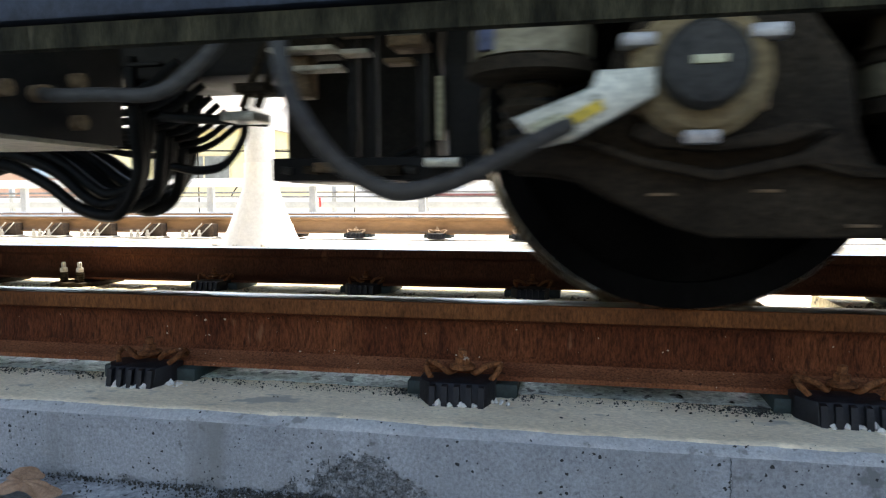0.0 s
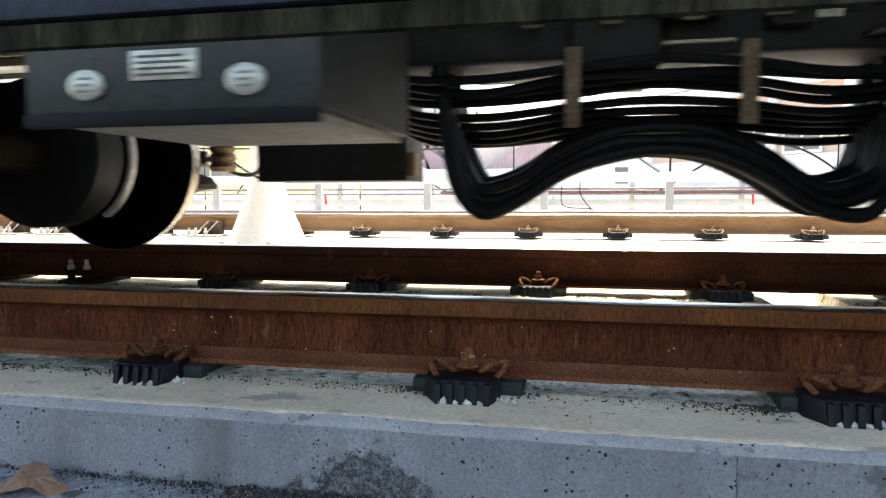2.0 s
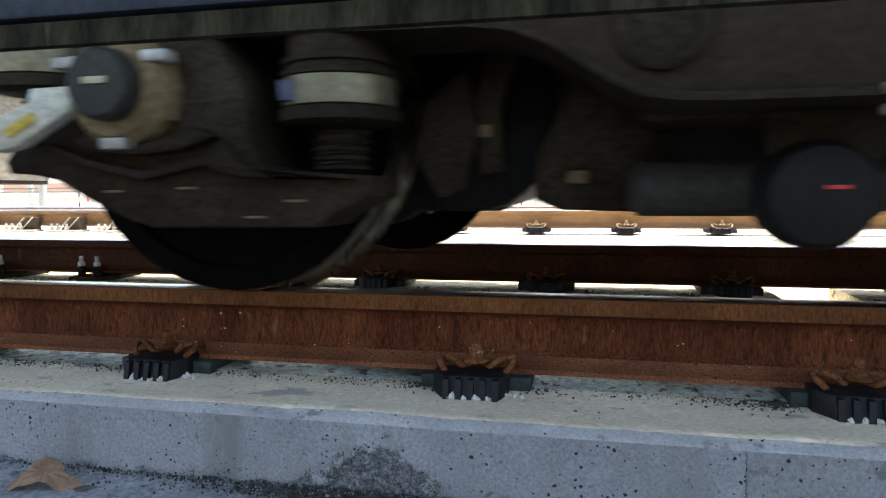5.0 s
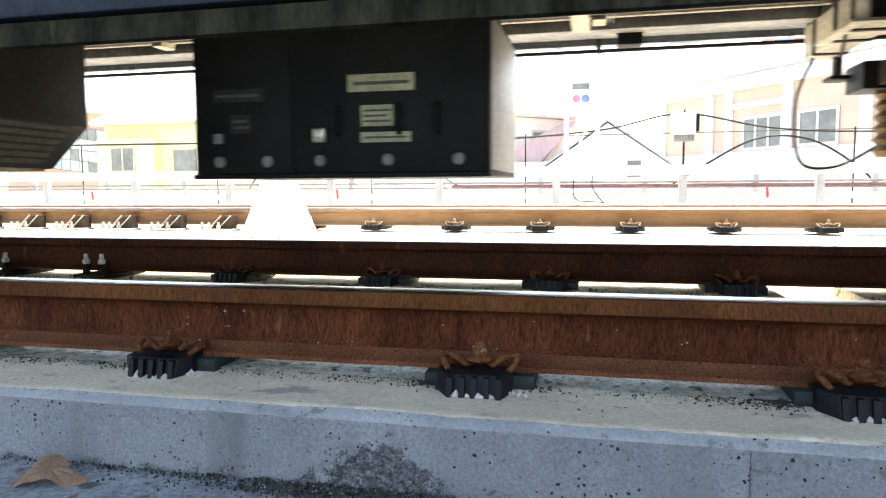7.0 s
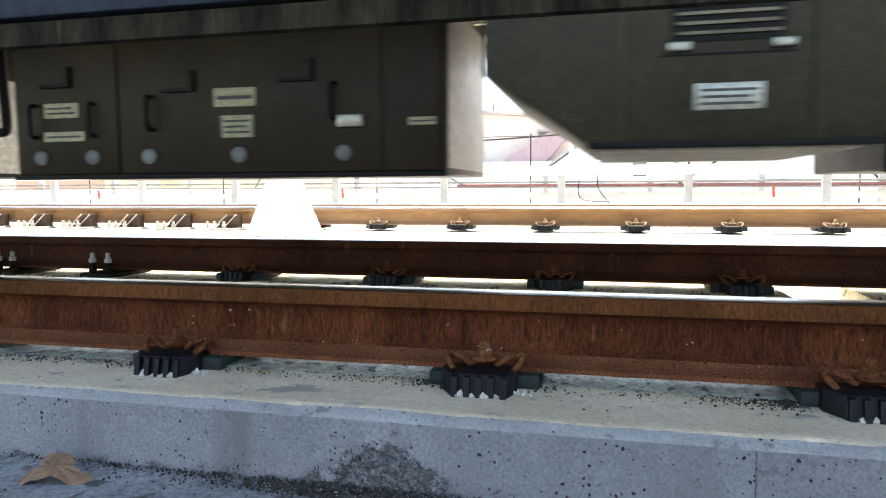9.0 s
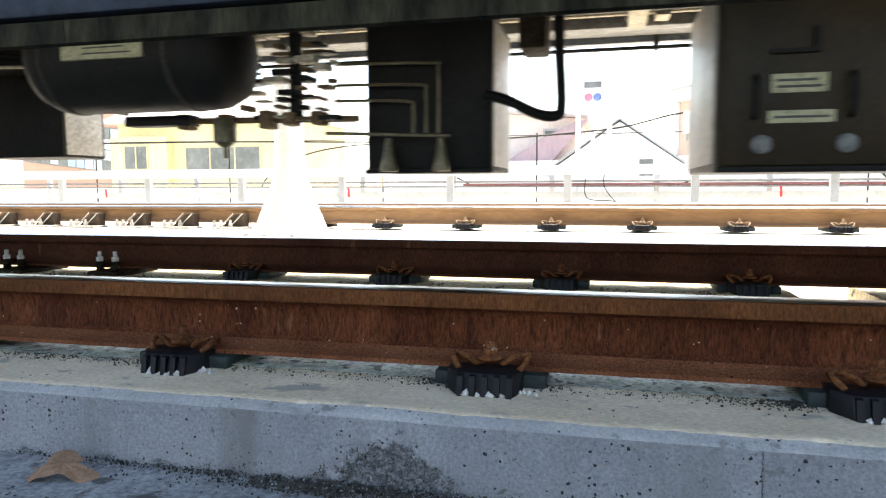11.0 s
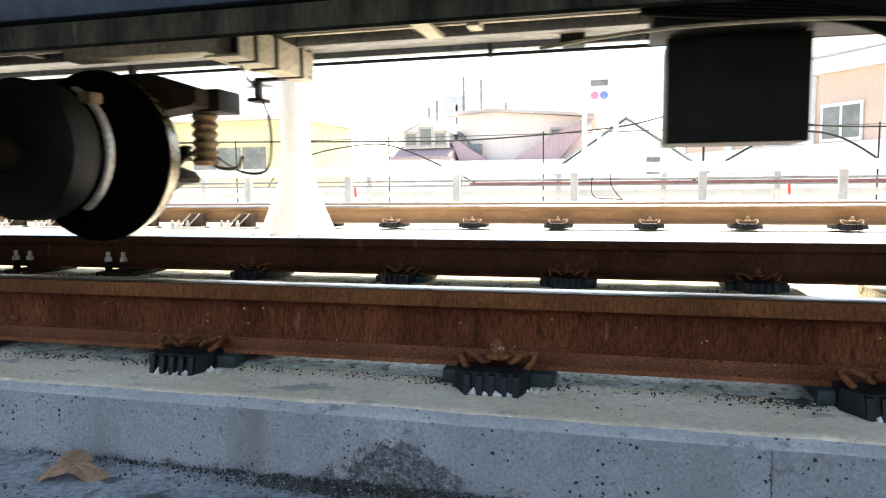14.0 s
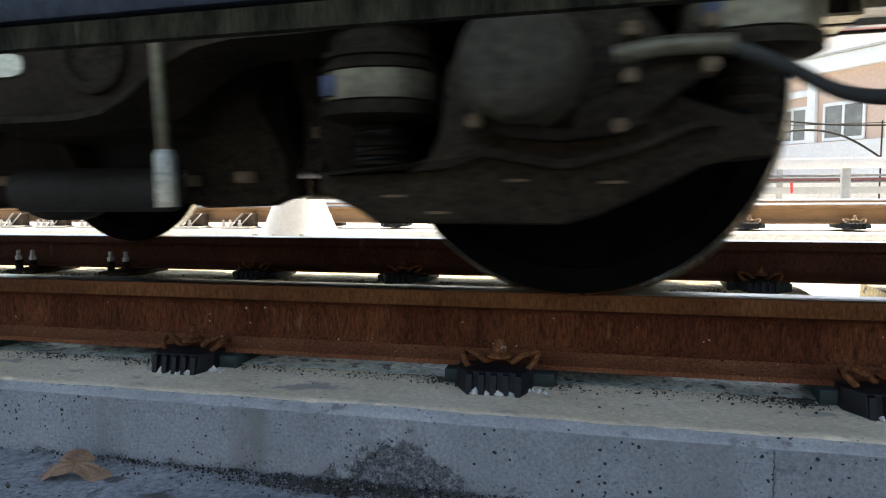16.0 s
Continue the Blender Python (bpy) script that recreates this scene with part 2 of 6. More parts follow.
LABEL = surface("cream_label", [(0.385, 0.3524, 0.2083), (0.462, 0.4189, 0.2579)], 0.5, big=15, small=80, bump=0.05)
SILVER = surface("silver_plate", [(0.3825, 0.3623, 0.2952), (0.51, 0.4831, 0.3891)], 0.35, 0.5, big=10, small=80, bump=0.05)
INK = surface("label_print", [(0.05, 0.05, 0.05), (0.09, 0.09, 0.08)], 0.6, big=10, small=80, bump=0.05)
# On case sides this pale grey stands for sky light; bands and bolts are metal.
PALE_GREY = surface("pale_lit_sides_and_bands", [(0.286, 0.265, 0.2448), (0.418, 0.3922, 0.3672)], 0.45, 0.3, big=4, small=50, bump=0.1)
RUBBER = surface("black_rubber_hose", [(0.004, 0.004, 0.004), (0.008, 0.008, 0.0075)], 0.5, spec=0.12, big=6, small=60, bump=0.15)
DUSTY_RUBBER = surface("dusty_grey_hose", [(0.032, 0.029, 0.025), (0.055, 0.050, 0.043)], 0.65, spec=0.3, big=6, small=60, bump=0.15)
PINKISH = surface("pinkish_grey_frame_paint", [(0.02444, 0.0169, 0.01181), (0.04312, 0.03019, 0.0213)], 0.75, spec=0.10, big=4, small=60, bump=0.2)
YELLOW_PAINT = surface("yellow_warning_paint", [(0.55, 0.36, 0.03), (0.65, 0.45, 0.05)], 0.5, big=10, small=60, bump=0.05)
BROWN = surface("brown_dust_steel", [(0.1063, 0.069, 0.03675), (0.2, 0.1323, 0.0756)], 0.75, spec=0.2, big=8, small=70, bump=0.3)
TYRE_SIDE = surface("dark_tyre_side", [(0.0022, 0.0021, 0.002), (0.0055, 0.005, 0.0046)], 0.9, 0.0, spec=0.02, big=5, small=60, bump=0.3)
PALE_VERGE = surface("pale_roof_verge", [(0.75, 0.75, 0.7375), (0.875, 0.875, 0.8625)], 0.7, big=2, small=20, grit=0.15)
# Both case paints are tinted with the warm bounce from the ground.
CASE = surface("bounce_warmed_black_case", [(0.01736, 0.01019, 0.00347), (0.03298, 0.01945, 0.006692)], 0.5, big=3, small=60, bump=0.1, spec=0.25)
OLIVE = surface("olive_grey_case_paint", [(0.03058, 0.02347, 0.009975), (0.04807, 0.03694, 0.01561)], 0.5, big=3, small=60, bump=0.1, spec=0.3)

HOUSING = surface("brown_grey_cast_housing", [(0.04508, 0.03732, 0.02494), (0.08221, 0.06862, 0.04618)], 0.7, spec=0.15, big=5, small=70, bump=0.3, grit=0.6)
OCHRE_DUST = surface("ochre_dust_steel", [(0.15, 0.105, 0.052), (0.25, 0.185, 0.10)], 0.8, spec=0.15, big=9, small=70, bump=0.3)
BLUE_MARK = surface("dull_blue_mark", [(0.035, 0.042, 0.078), (0.063, 0.07, 0.114)], 0.7, big=9, small=60, bump=0.1)
LINK_PAINT = surface("cream_link_paint", [(0.52, 0.49, 0.38), (0.64, 0.60, 0.48)], 0.5, big=12, small=80, bump=0.1, spots=(0.22, 0.20, 0.15), spot_size=30, spot_share=0.36)
PINKISH_WALL = surface("dull_pinkish_wall", [(0.42, 0.36, 0.36), (0.50, 0.44, 0.44)], 0.9, big=0.8, small=12, grit=0.15)
# Paler copy of the clip rust; full sun is worked into the colour.
PALE_CLIP = surface("sunlit_clip_rust", [(0.24, 0.15, 0.085), (0.38, 0.26, 0.17)], 0.8, big=12, small=120, bump=0.3)
EARTH = surface("dry_brown_earth", [(0.16, 0.125, 0.085), (0.30, 0.25, 0.18)], 0.95, big=30, small=150, bump=0.3)
ANCHOR_BROWN = surface("dark_anchor_plate", [(0.035, 0.022, 0.013), (0.075, 0.048, 0.03)], 0.8, big=8, small=70, bump=0.3)
BOUNCE_CUT = surface("dark_bounce_cut", [(0.045, 0.045, 0.046), (0.07, 0.07, 0.07)], 0.9, big=3, small=60, bump=0.4)
BAND = surface("dull_steel_band", [(0.12, 0.09975, 0.0624), (0.21, 0.1805, 0.117)], 0.4, 0.4, big=6, small=60, bump=0.1, spec=0.3)
END_CASE = surface("greenish_grey_case_paint", [(0.0237, 0.02477, 0.02119), (0.03764, 0.03853, 0.03241)], 0.5, big=3, small=60, bump=0.1, spec=0.35)
SPALL = surface("spalled_grey_concrete", [(0.10, 0.104, 0.106), (0.27, 0.275, 0.28)], 0.95, big=80, small=240, bump=1.0, grit=1.0, spec=0.1, spots=(0.026, 0.027, 0.026), spot_size=110, spot_share=0.38)

# ---- mesh helpers ----
def box(bm, x0, x1, y0, y1, z0, z1, bevel=0.0, seg=2):
    vs = bmesh.ops.create_cube(bm, size=1.0)["verts"]
    for v in vs:
        v.co = Vector(((x0 + x1) / 2 + v.co.x * (x1 - x0), (y0 + y1) / 2 + v.co.y * (y1 - y0), (z0 + z1) / 2 + v.co.z * (z1 - z0)))
    if bevel:
        bmesh.ops.bevel(bm, geom=list({e for v in vs for e in v.link_edges}), offset=bevel, segments=seg, affect="EDGES", profile=0.5)
    return bm


def prism(bm, outline, y0, y1, axis="y", bevel=0.0):
    """A plate: the outline (x, z), or (y, z) for axis x, drawn out from y0 to y1."""
    put = (lambda a, b, d: (a, d, b)) if axis == "y" else (lambda a, b, d: (d, a, b))
    one = [bm.verts.new(put(a, b, y0)) for a, b in outline]
    two = [bm.verts.new(put(a, b, y1)) for a, b in outline]
    k = len(outline)
    faces = [bm.faces.new(one), bm.faces.new(two[::-1])]
    faces += [bm.faces.new((one[i], two[i], two[(i + 1) % k], one[(i + 1) % k])) for i in range(k)]
    bmesh.ops.recalc_face_normals(bm, faces=faces)
    if bevel:
        rim = [e for f in faces[:2] for e in f.edges]
        bmesh.ops.bevel(bm, geom=rim, offset=bevel, segments=2, affect="EDGES", profile=0.5)
    return bm


def lathe(bm, profile, centre, axis="y", seg=32, ring=False):
    """A turned body: profile rows (radius, place along the axis). ring: hollow, its last row joined to the first."""
    profile = profile + profile[:1] if ring else profile
    c, rings = Vector(centre), []
    for r, d in profile:
        loop = []
        for i in range(seg):
            a = 2 * math.pi * i / seg
            u, w = r * math.cos(a), r * math.sin(a)
            loop.append(bm.verts.new(c + Vector({"x": (d, u, w), "y": (u, d, w), "z": (u, w, d)}[axis])))
        rings.append(loop)
    if ring:
        bmesh.ops.delete(bm, geom=rings.pop(), context="VERTS")
        rings.append(rings[0])
    faces = []
    for a, b in zip(rings, rings[1:]):
        faces += [bm.faces.new((a[i], a[(i + 1) % seg], b[(i + 1) % seg], b[i])) for i in range(seg)]
    if not ring:
        faces += [bm.faces.new(rings[0]), bm.faces.new(rings[-1])]
    bmesh.ops.recalc_face_normals(bm, faces=faces)
    return bm


def rod(bm, a, b, r, seg=12):
    return tube(bm, [a, b], r, seg, 1)


def tube(bm, points, r, seg=10, steps=6):
    """A hose or bar along a smooth line through the points."""
    p = [Vector(q) for q in points]
    line = []
    for i in range(len(p) - 1):
        a, b, c, d = p[max(i - 1, 0)], p[i], p[i + 1], p[min(i + 2, len(p) - 1)]
        for k in range(steps):
            t = k / steps
            line.append(0.5 * (2 * b + (c - a) * t + (2 * a - 5 * b + 4 * c - d) * t * t + (3 * b - a - 3 * c + d) * t ** 3))
    line.append(p[-1])
    rings, side = [], None
    for i, q in enumerate(line):
        way = (line[min(i + 1, len(line) - 1)] - line[max(i - 1, 0)]).normalized()
        if side is None:
            side = way.orthogonal().normalized()
        side = (side - way * side.dot(way)).normalized()
        other = way.cross(side)
        rings.append([bm.verts.new(q + side * r * math.cos(2 * math.pi * j / seg) + other * r * math.sin(2 * math.pi * j / seg)) for j in range(seg)])
    faces = []
    for a, b in zip(rings, rings[1:]):
        faces += [bm.faces.new((a[j], a[(j + 1) % seg], b[(j + 1) % seg], b[j])) for j in range(seg)]
    faces += [bm.faces.new(rings[0]), bm.faces.new(rings[-1])]
    bmesh.ops.recalc_face_normals(bm, faces=faces)
    return bm


def new_bm():
    return bmesh.new()


def finish(name, bm, material, smooth=40.0):
    me = bpy.data.meshes.new(name)
    bm.to_mesh(me)
    bm.free()
    me.materials.append(material)
    if smooth:
        me.shade_smooth()
        me.set_sharp_from_angle(angle=radians(smooth))
    return new(name, me)


def part(name, bm, material, parent, label="", smooth=40.0):
    ob = finish(name, bm, material, smooth)
    ob.parent = parent
    return tagged(ob, label)


def thing(name, label, category, group="", at=(0, 0, 0)):
    ob = new(name)
    ob.empty_display_size = 0.1
    ob.location = at
    return tagged(ob, label, category, group)


def setting(name, bm, material, label, category, smooth=40.0):
    return tagged(finish(name, bm, material, smooth), label, category, kind="structure")

# ---- setting: deck, plinths, rails ----
DECK_Z = -0.343
def swept(profile, x0, x1, step, rough, seed):
    """A long concrete body: a profile (y, z) drawn along x and roughened like worn concrete."""
    bm = new_bm()
    n = max(2, int((x1 - x0) / step))
    rows = []
    for i in range(n + 1):
        x = x0 + (x1 - x0) * i / n
        row = []
        for y, z in profile:
            p = Vector((x, y, z))
            d = rough * noise.noise(p * 9 + Vector((seed, 0, 0))) + 0.7 * rough * noise.noise(p * 31 + Vector((0, seed, 0)))
            row.append(bm.verts.new((x, y + 0.7 * d, z + 0.7 * d)))
        rows.append(row)
    for a, b in zip(rows, rows[1:]):
        for j in range(len(profile) - 1):
            bm.faces.new((a[j], b[j], b[j + 1], a[j + 1]))
    bm.faces.new(rows[0])
    bm.faces.new(rows[-1])
    bmesh.ops.recalc_face_normals(bm, faces=bm.faces[:])
    return bm


def stones(spots, seed, sizes, rise=0.0):
    """Loose grit: small uneven stones round the given spots (x, y, z, spread x, spread y, count); rise: spread upwards on a face."""
    rnd, bm = random.Random(seed), new_bm()
    for x, y, z, sx, sy, count in spots:
        for _ in range(count):
            r = rnd.uniform(*sizes) * rnd.choice((0.35, 0.5, 0.7, 1))
            c = Vector((x + rnd.gauss(0, sx), y + rnd.gauss(0, sy), z + r * 0.3 + abs(rnd.gauss(0, rise))))
            vs = [Vector(d) for d in ((1, 0, 0), (-1, 0, 0), (0, 1, 0), (0, -1, 0), (0, 0, 1), (0, 0, -1))]
            vs = [bm.verts.new(c + v * r * rnd.uniform(0.6, 1.3)) for v in vs]
            for a, b, c_ in ((0, 2, 4), (2, 1, 4), (1, 3, 4), (3, 0, 4), (2, 0, 5), (1, 2, 5), (3, 1, 5), (0, 3, 5)):
                bm.faces.new((vs[a], vs[b], vs[c_]))
    return bm


setting("ground", box(new_bm(), -900, 900, -900, 1500, -6.2, -6.0), TOWN, "grey town ground below the viaduct", "ground")
setting("deck", box(new_bm(), -60, 60, -0.28, 9.2, DECK_Z - 0.5, DECK_Z), DECK, "pale sunlit concrete viaduct deck under the tracks", "deck")
flat = [(-1.25, DECK_Z - 0.5), (-1.25, DECK_Z)] + [(-1.2 + 0.045 * i, DECK_Z + 0.004 * math.sin(i * 1.3)) for i in range(20)] + [(-0.29, DECK_Z - 0.01), (-0.285, DECK_Z - 0.5)]
setting("walkway", swept(flat, -60, -3.2, 2.0, 0.002, 1), WALKWAY, "worn grey concrete walkway beside the track", "walkway")
setting("walkway_middle", swept(flat, -3.2, 2.2, 0.03, 0.005, 1), WALKWAY, "worn grey concrete walkway with dust and cracks", "walkway")
setting("walkway_end", swept(flat, 2.2, 60, 2.0, 0.002, 1), WALKWAY, "worn grey concrete walkway beside the track", "walkway")
# Added out of view: dark ground that throws little sunlight on the plinth.
setting("path", box(new_bm(), -60, 60, -6.0, -1.252, DECK_Z - 0.5, DECK_Z - 0.01), BOUNCE_CUT, "unseen dark strip behind the camera that keeps bounce low", "path")
setting("parapet_near", box(new_bm(), -60, 60, -6.3, -6.0, DECK_Z - 0.5, 0.5, 0.02), DECK, "pale concrete parapet along the walkway", "parapet")
# Added wall, never in view; it holds low sky light off the plinth face.
setting("wall_behind", box(new_bm(), -60, 60, -5.2, -4.9, DECK_Z - 0.1, 1.1, 0.02), WALKWAY, "unseen grey wall added to block low sky", "wall")

def worn(x, y, z):
    """How deep the plinth face is broken away: a spalled bowl low on the face and a frayed strip along its foot."""
    p = Vector((x, y * 0.3, z))
    bowl = 0.104 * math.exp(-((x + 0.415) / 0.115) ** 2) + 0.022 * noise.noise(Vector((x * 5, 3.0, 0)))
    frayed = 0.008 + 0.014 * noise.noise(Vector((x * 3.1, 7.0, 0))) + 0.012 * noise.noise(Vector((x * 14, 1.0, 0)))
    reach = max(bowl, frayed) - (z - DECK_Z) + 0.030 * noise.noise(p * 34)
    broken = max(0.0, min(1.0, reach / 0.030 + 0.5 * noise.noise(p * 48)))
    return broken, broken * (0.45 + 0.55 * noise.noise(p * 55) + 0.55 * noise.noise(p * 130))


def near_plinth(x0, x1, step, fine):
    """A stretch of the near plinth: face, bevelled edge and top, worn where fine."""
    rows_z = [-0.39] + [-0.352 + 0.0028 * i for i in range(51)] if fine else [-0.39, -0.211]
    outline = [(-0.316 + 0.03 * (z + 0.35), z, 0) for z in rows_z]
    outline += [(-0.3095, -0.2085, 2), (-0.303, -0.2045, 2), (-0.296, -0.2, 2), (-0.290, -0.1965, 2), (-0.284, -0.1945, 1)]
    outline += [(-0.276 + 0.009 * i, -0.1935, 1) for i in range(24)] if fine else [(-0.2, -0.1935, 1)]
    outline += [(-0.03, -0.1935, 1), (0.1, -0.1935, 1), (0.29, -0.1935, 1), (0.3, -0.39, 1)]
    bm, columns = new_bm(), []
    for i in range(max(2, round((x1 - x0) / step)) + 1):
        x = x0 + (x1 - x0) * i / max(2, round((x1 - x0) / step))
        column = []
        for y, z, kind in outline:
            p = Vector((x, y, z))
            d = 0.0022 * noise.noise(p * 9) + 0.0010 * noise.noise(p * 33) if fine else 0.0
            broken, gone = worn(x, y, z) if fine and kind == 0 else (0.0, 0.0)
            if kind == 0:
                spot = (x, y + d + 0.010 * gone, z)
            elif kind == 2:
                chip = max(0.0, noise.noise(p * 21) - 0.28) * 0.022 + max(0.0, noise.noise(p * 7 + Vector((4, 0, 0))) - 0.3) * 0.02
                spot = (x, y + 0.8 * d + chip, z + 1.4 * d - 0.5 * chip)
            else:
                spot = (x, y, z + 1.2 * d + (0.0009 * noise.noise(p * 80) if fine else 0.0))
            column.append((bm.verts.new(spot), kind, broken))
        columns.append(column)
    for a, c in zip(columns, columns[1:]):
        for j in range(len(outline) - 1):
            f = bm.faces.new((a[j][0], c[j][0], c[j + 1][0], a[j + 1][0]))
            f.smooth = True
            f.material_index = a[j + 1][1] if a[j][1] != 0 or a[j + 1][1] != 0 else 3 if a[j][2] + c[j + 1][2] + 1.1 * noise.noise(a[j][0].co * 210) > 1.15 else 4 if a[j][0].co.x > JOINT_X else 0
    bm.faces.new([q[0] for q in columns[0]])
    bm.faces.new([q[0] for q in columns[-1]])
    bmesh.ops.recalc_face_normals(bm, faces=bm.faces[:])
    return bm


JOINT_X = 0.262
plinth = tagged(thing("plinth_near", "weathered pale grey concrete plinth with a chipped bevelled edge", "plinth"), kind="structure")
for x0, x1, step, fine in ((-60, -1.9, 1.5, False), (-1.9, 1.0, 0.0032, True), (1.0, 60, 1.5, False)):
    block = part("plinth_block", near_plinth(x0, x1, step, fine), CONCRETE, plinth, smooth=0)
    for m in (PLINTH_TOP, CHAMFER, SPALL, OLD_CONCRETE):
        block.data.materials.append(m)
b = new_bm()
for k in range(24):
    z, w = -0.345 + 0.0055 * k, 0.0014 * math.sin(k * 2.1) + 0.0016 * noise.noise(Vector((k * 0.9, 0, 0)))
    box(b, JOINT_X - 0.0008 + 0.5 * w, JOINT_X + 0.0006 + 0.5 * w, -0.3185 + 0.03 * (z + 0.35), -0.308, z, z + 0.0056)
part("face_joint", b, SPALL, plinth, "thin dark vertical joint")
# Added strip under the rail, coloured like slivers of light from behind.
b = new_bm()
rows = []
for i in range(621):
    x = -1.9 + 0.005 * i
    edge = -0.082 + 0.010 * noise.noise(Vector((x * 7, 0, 2))) + 0.006 * noise.noise(Vector((x * 31, 0, 5)))
    rows.append([b.verts.new((x, y, -0.1885 + 0.0014 * noise.noise(Vector((x * 17, y * 17, 0))))) for y in (edge, -0.04, 0.0, 0.04, 0.1)])
for p, q in zip(rows, rows[1:]):
    for j in range(4):
        b.faces.new((p[j], q[j], q[j + 1], p[j + 1]))
bmesh.ops.solidify(b, geom=b.faces[:], thickness=0.006)
part("bedding_strip", b, SLIVER_LIGHT, plinth, "pale strip added under the rail for the light behind it")
far_profile = [(1.20, -0.40), (1.20, -0.21), (1.215, -0.2), (1.3, -0.2), (1.4, -0.201), (1.5, -0.2), (1.6, -0.2), (1.76, -0.2), (1.78, -0.4)]
plinth = tagged(thing("plinth_far", "dusty concrete plinth with a drainage gap", "plinth"), kind="structure")
for x0, x1, step in ((-60, -4, 1.5), (-4, 0.74, 0.03), (1.03, 5, 0.03), (5, 60, 1.5)):
    part("plinth_block", swept(far_profile, x0, x1, step, 0.006, 5), DUSTY, plinth)
setting("earth_bank", swept([(1.14, -0.30), (1.19, -0.225), (1.24, -0.202), (1.30, -0.194), (1.36, -0.193), (1.41, -0.200)], -5.0, 0.72, 0.02, 0.016, 12), DUSTY, "dry dusty earth lying along the far plinth", "earth")
setting("track_slab", box(new_bm(), -60, 60, 4.05, 6.35, DECK_Z - 0.05, -0.14, 0.01), DECK, "pale concrete slab under the second track", "slab")

RAIL = [(-0.075, -0.163), (-0.075, -0.1525), (-0.045, -0.145), (-0.02, -0.135), (-0.011, -0.122), (-0.00825, -0.10), (-0.00825, -0.065), (-0.012, -0.050), (-0.02, -0.044), (-0.0355, -0.038), (-0.036, -0.034), (-0.0355, -0.012), (-0.0325, -0.004), (-0.026, -0.0005)]
RAIL = RAIL + [(-a, b) for a, b in RAIL[::-1]]


def rail(y, z, label):
    r = thing("rail", label, "rail", "running rails")
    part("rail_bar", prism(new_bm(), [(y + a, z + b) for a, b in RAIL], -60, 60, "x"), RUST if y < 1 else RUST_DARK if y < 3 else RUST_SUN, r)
    if y < 1:
        bar = r.children[0].data
        bar.materials.append(RUST_HEAD)
        bar.materials.append(RUST_FOOT)
        for f in bar.polygons:
            h = f.center.z - z
            f.material_index = 1 if h > -0.037 else 2 if h < -0.132 and abs(f.normal.x) < 0.5 else 0
    part("running_band", prism(new_bm(), [(y - (0.0305 if y < 3 else 0.0375), z - (0.001 if y < 3 else 0.015)), (y - 0.0325, z - 0.002), (y - 0.020, z + 0.0015), (y, z + 0.002), (y + 0.020, z + 0.0015), (y + 0.0305, z - 0.001)] + ([(y - 0.0335, z - 0.016)] if y > 3 else []), -60, 60, "x"), POLISHED, r, "polished bright steel running band")


rail(0.0, 0.0, "rust-brown steel rail with a polished top on the concrete plinth")
rail(1.505, 0.0, "dark rust-brown steel rail with a polished top")
rail(4.44, 0.077, "orange rusty rail of the second track in sunlight")
rail(5.945, 0.077, "orange rusty rail of the second track in sunlight")


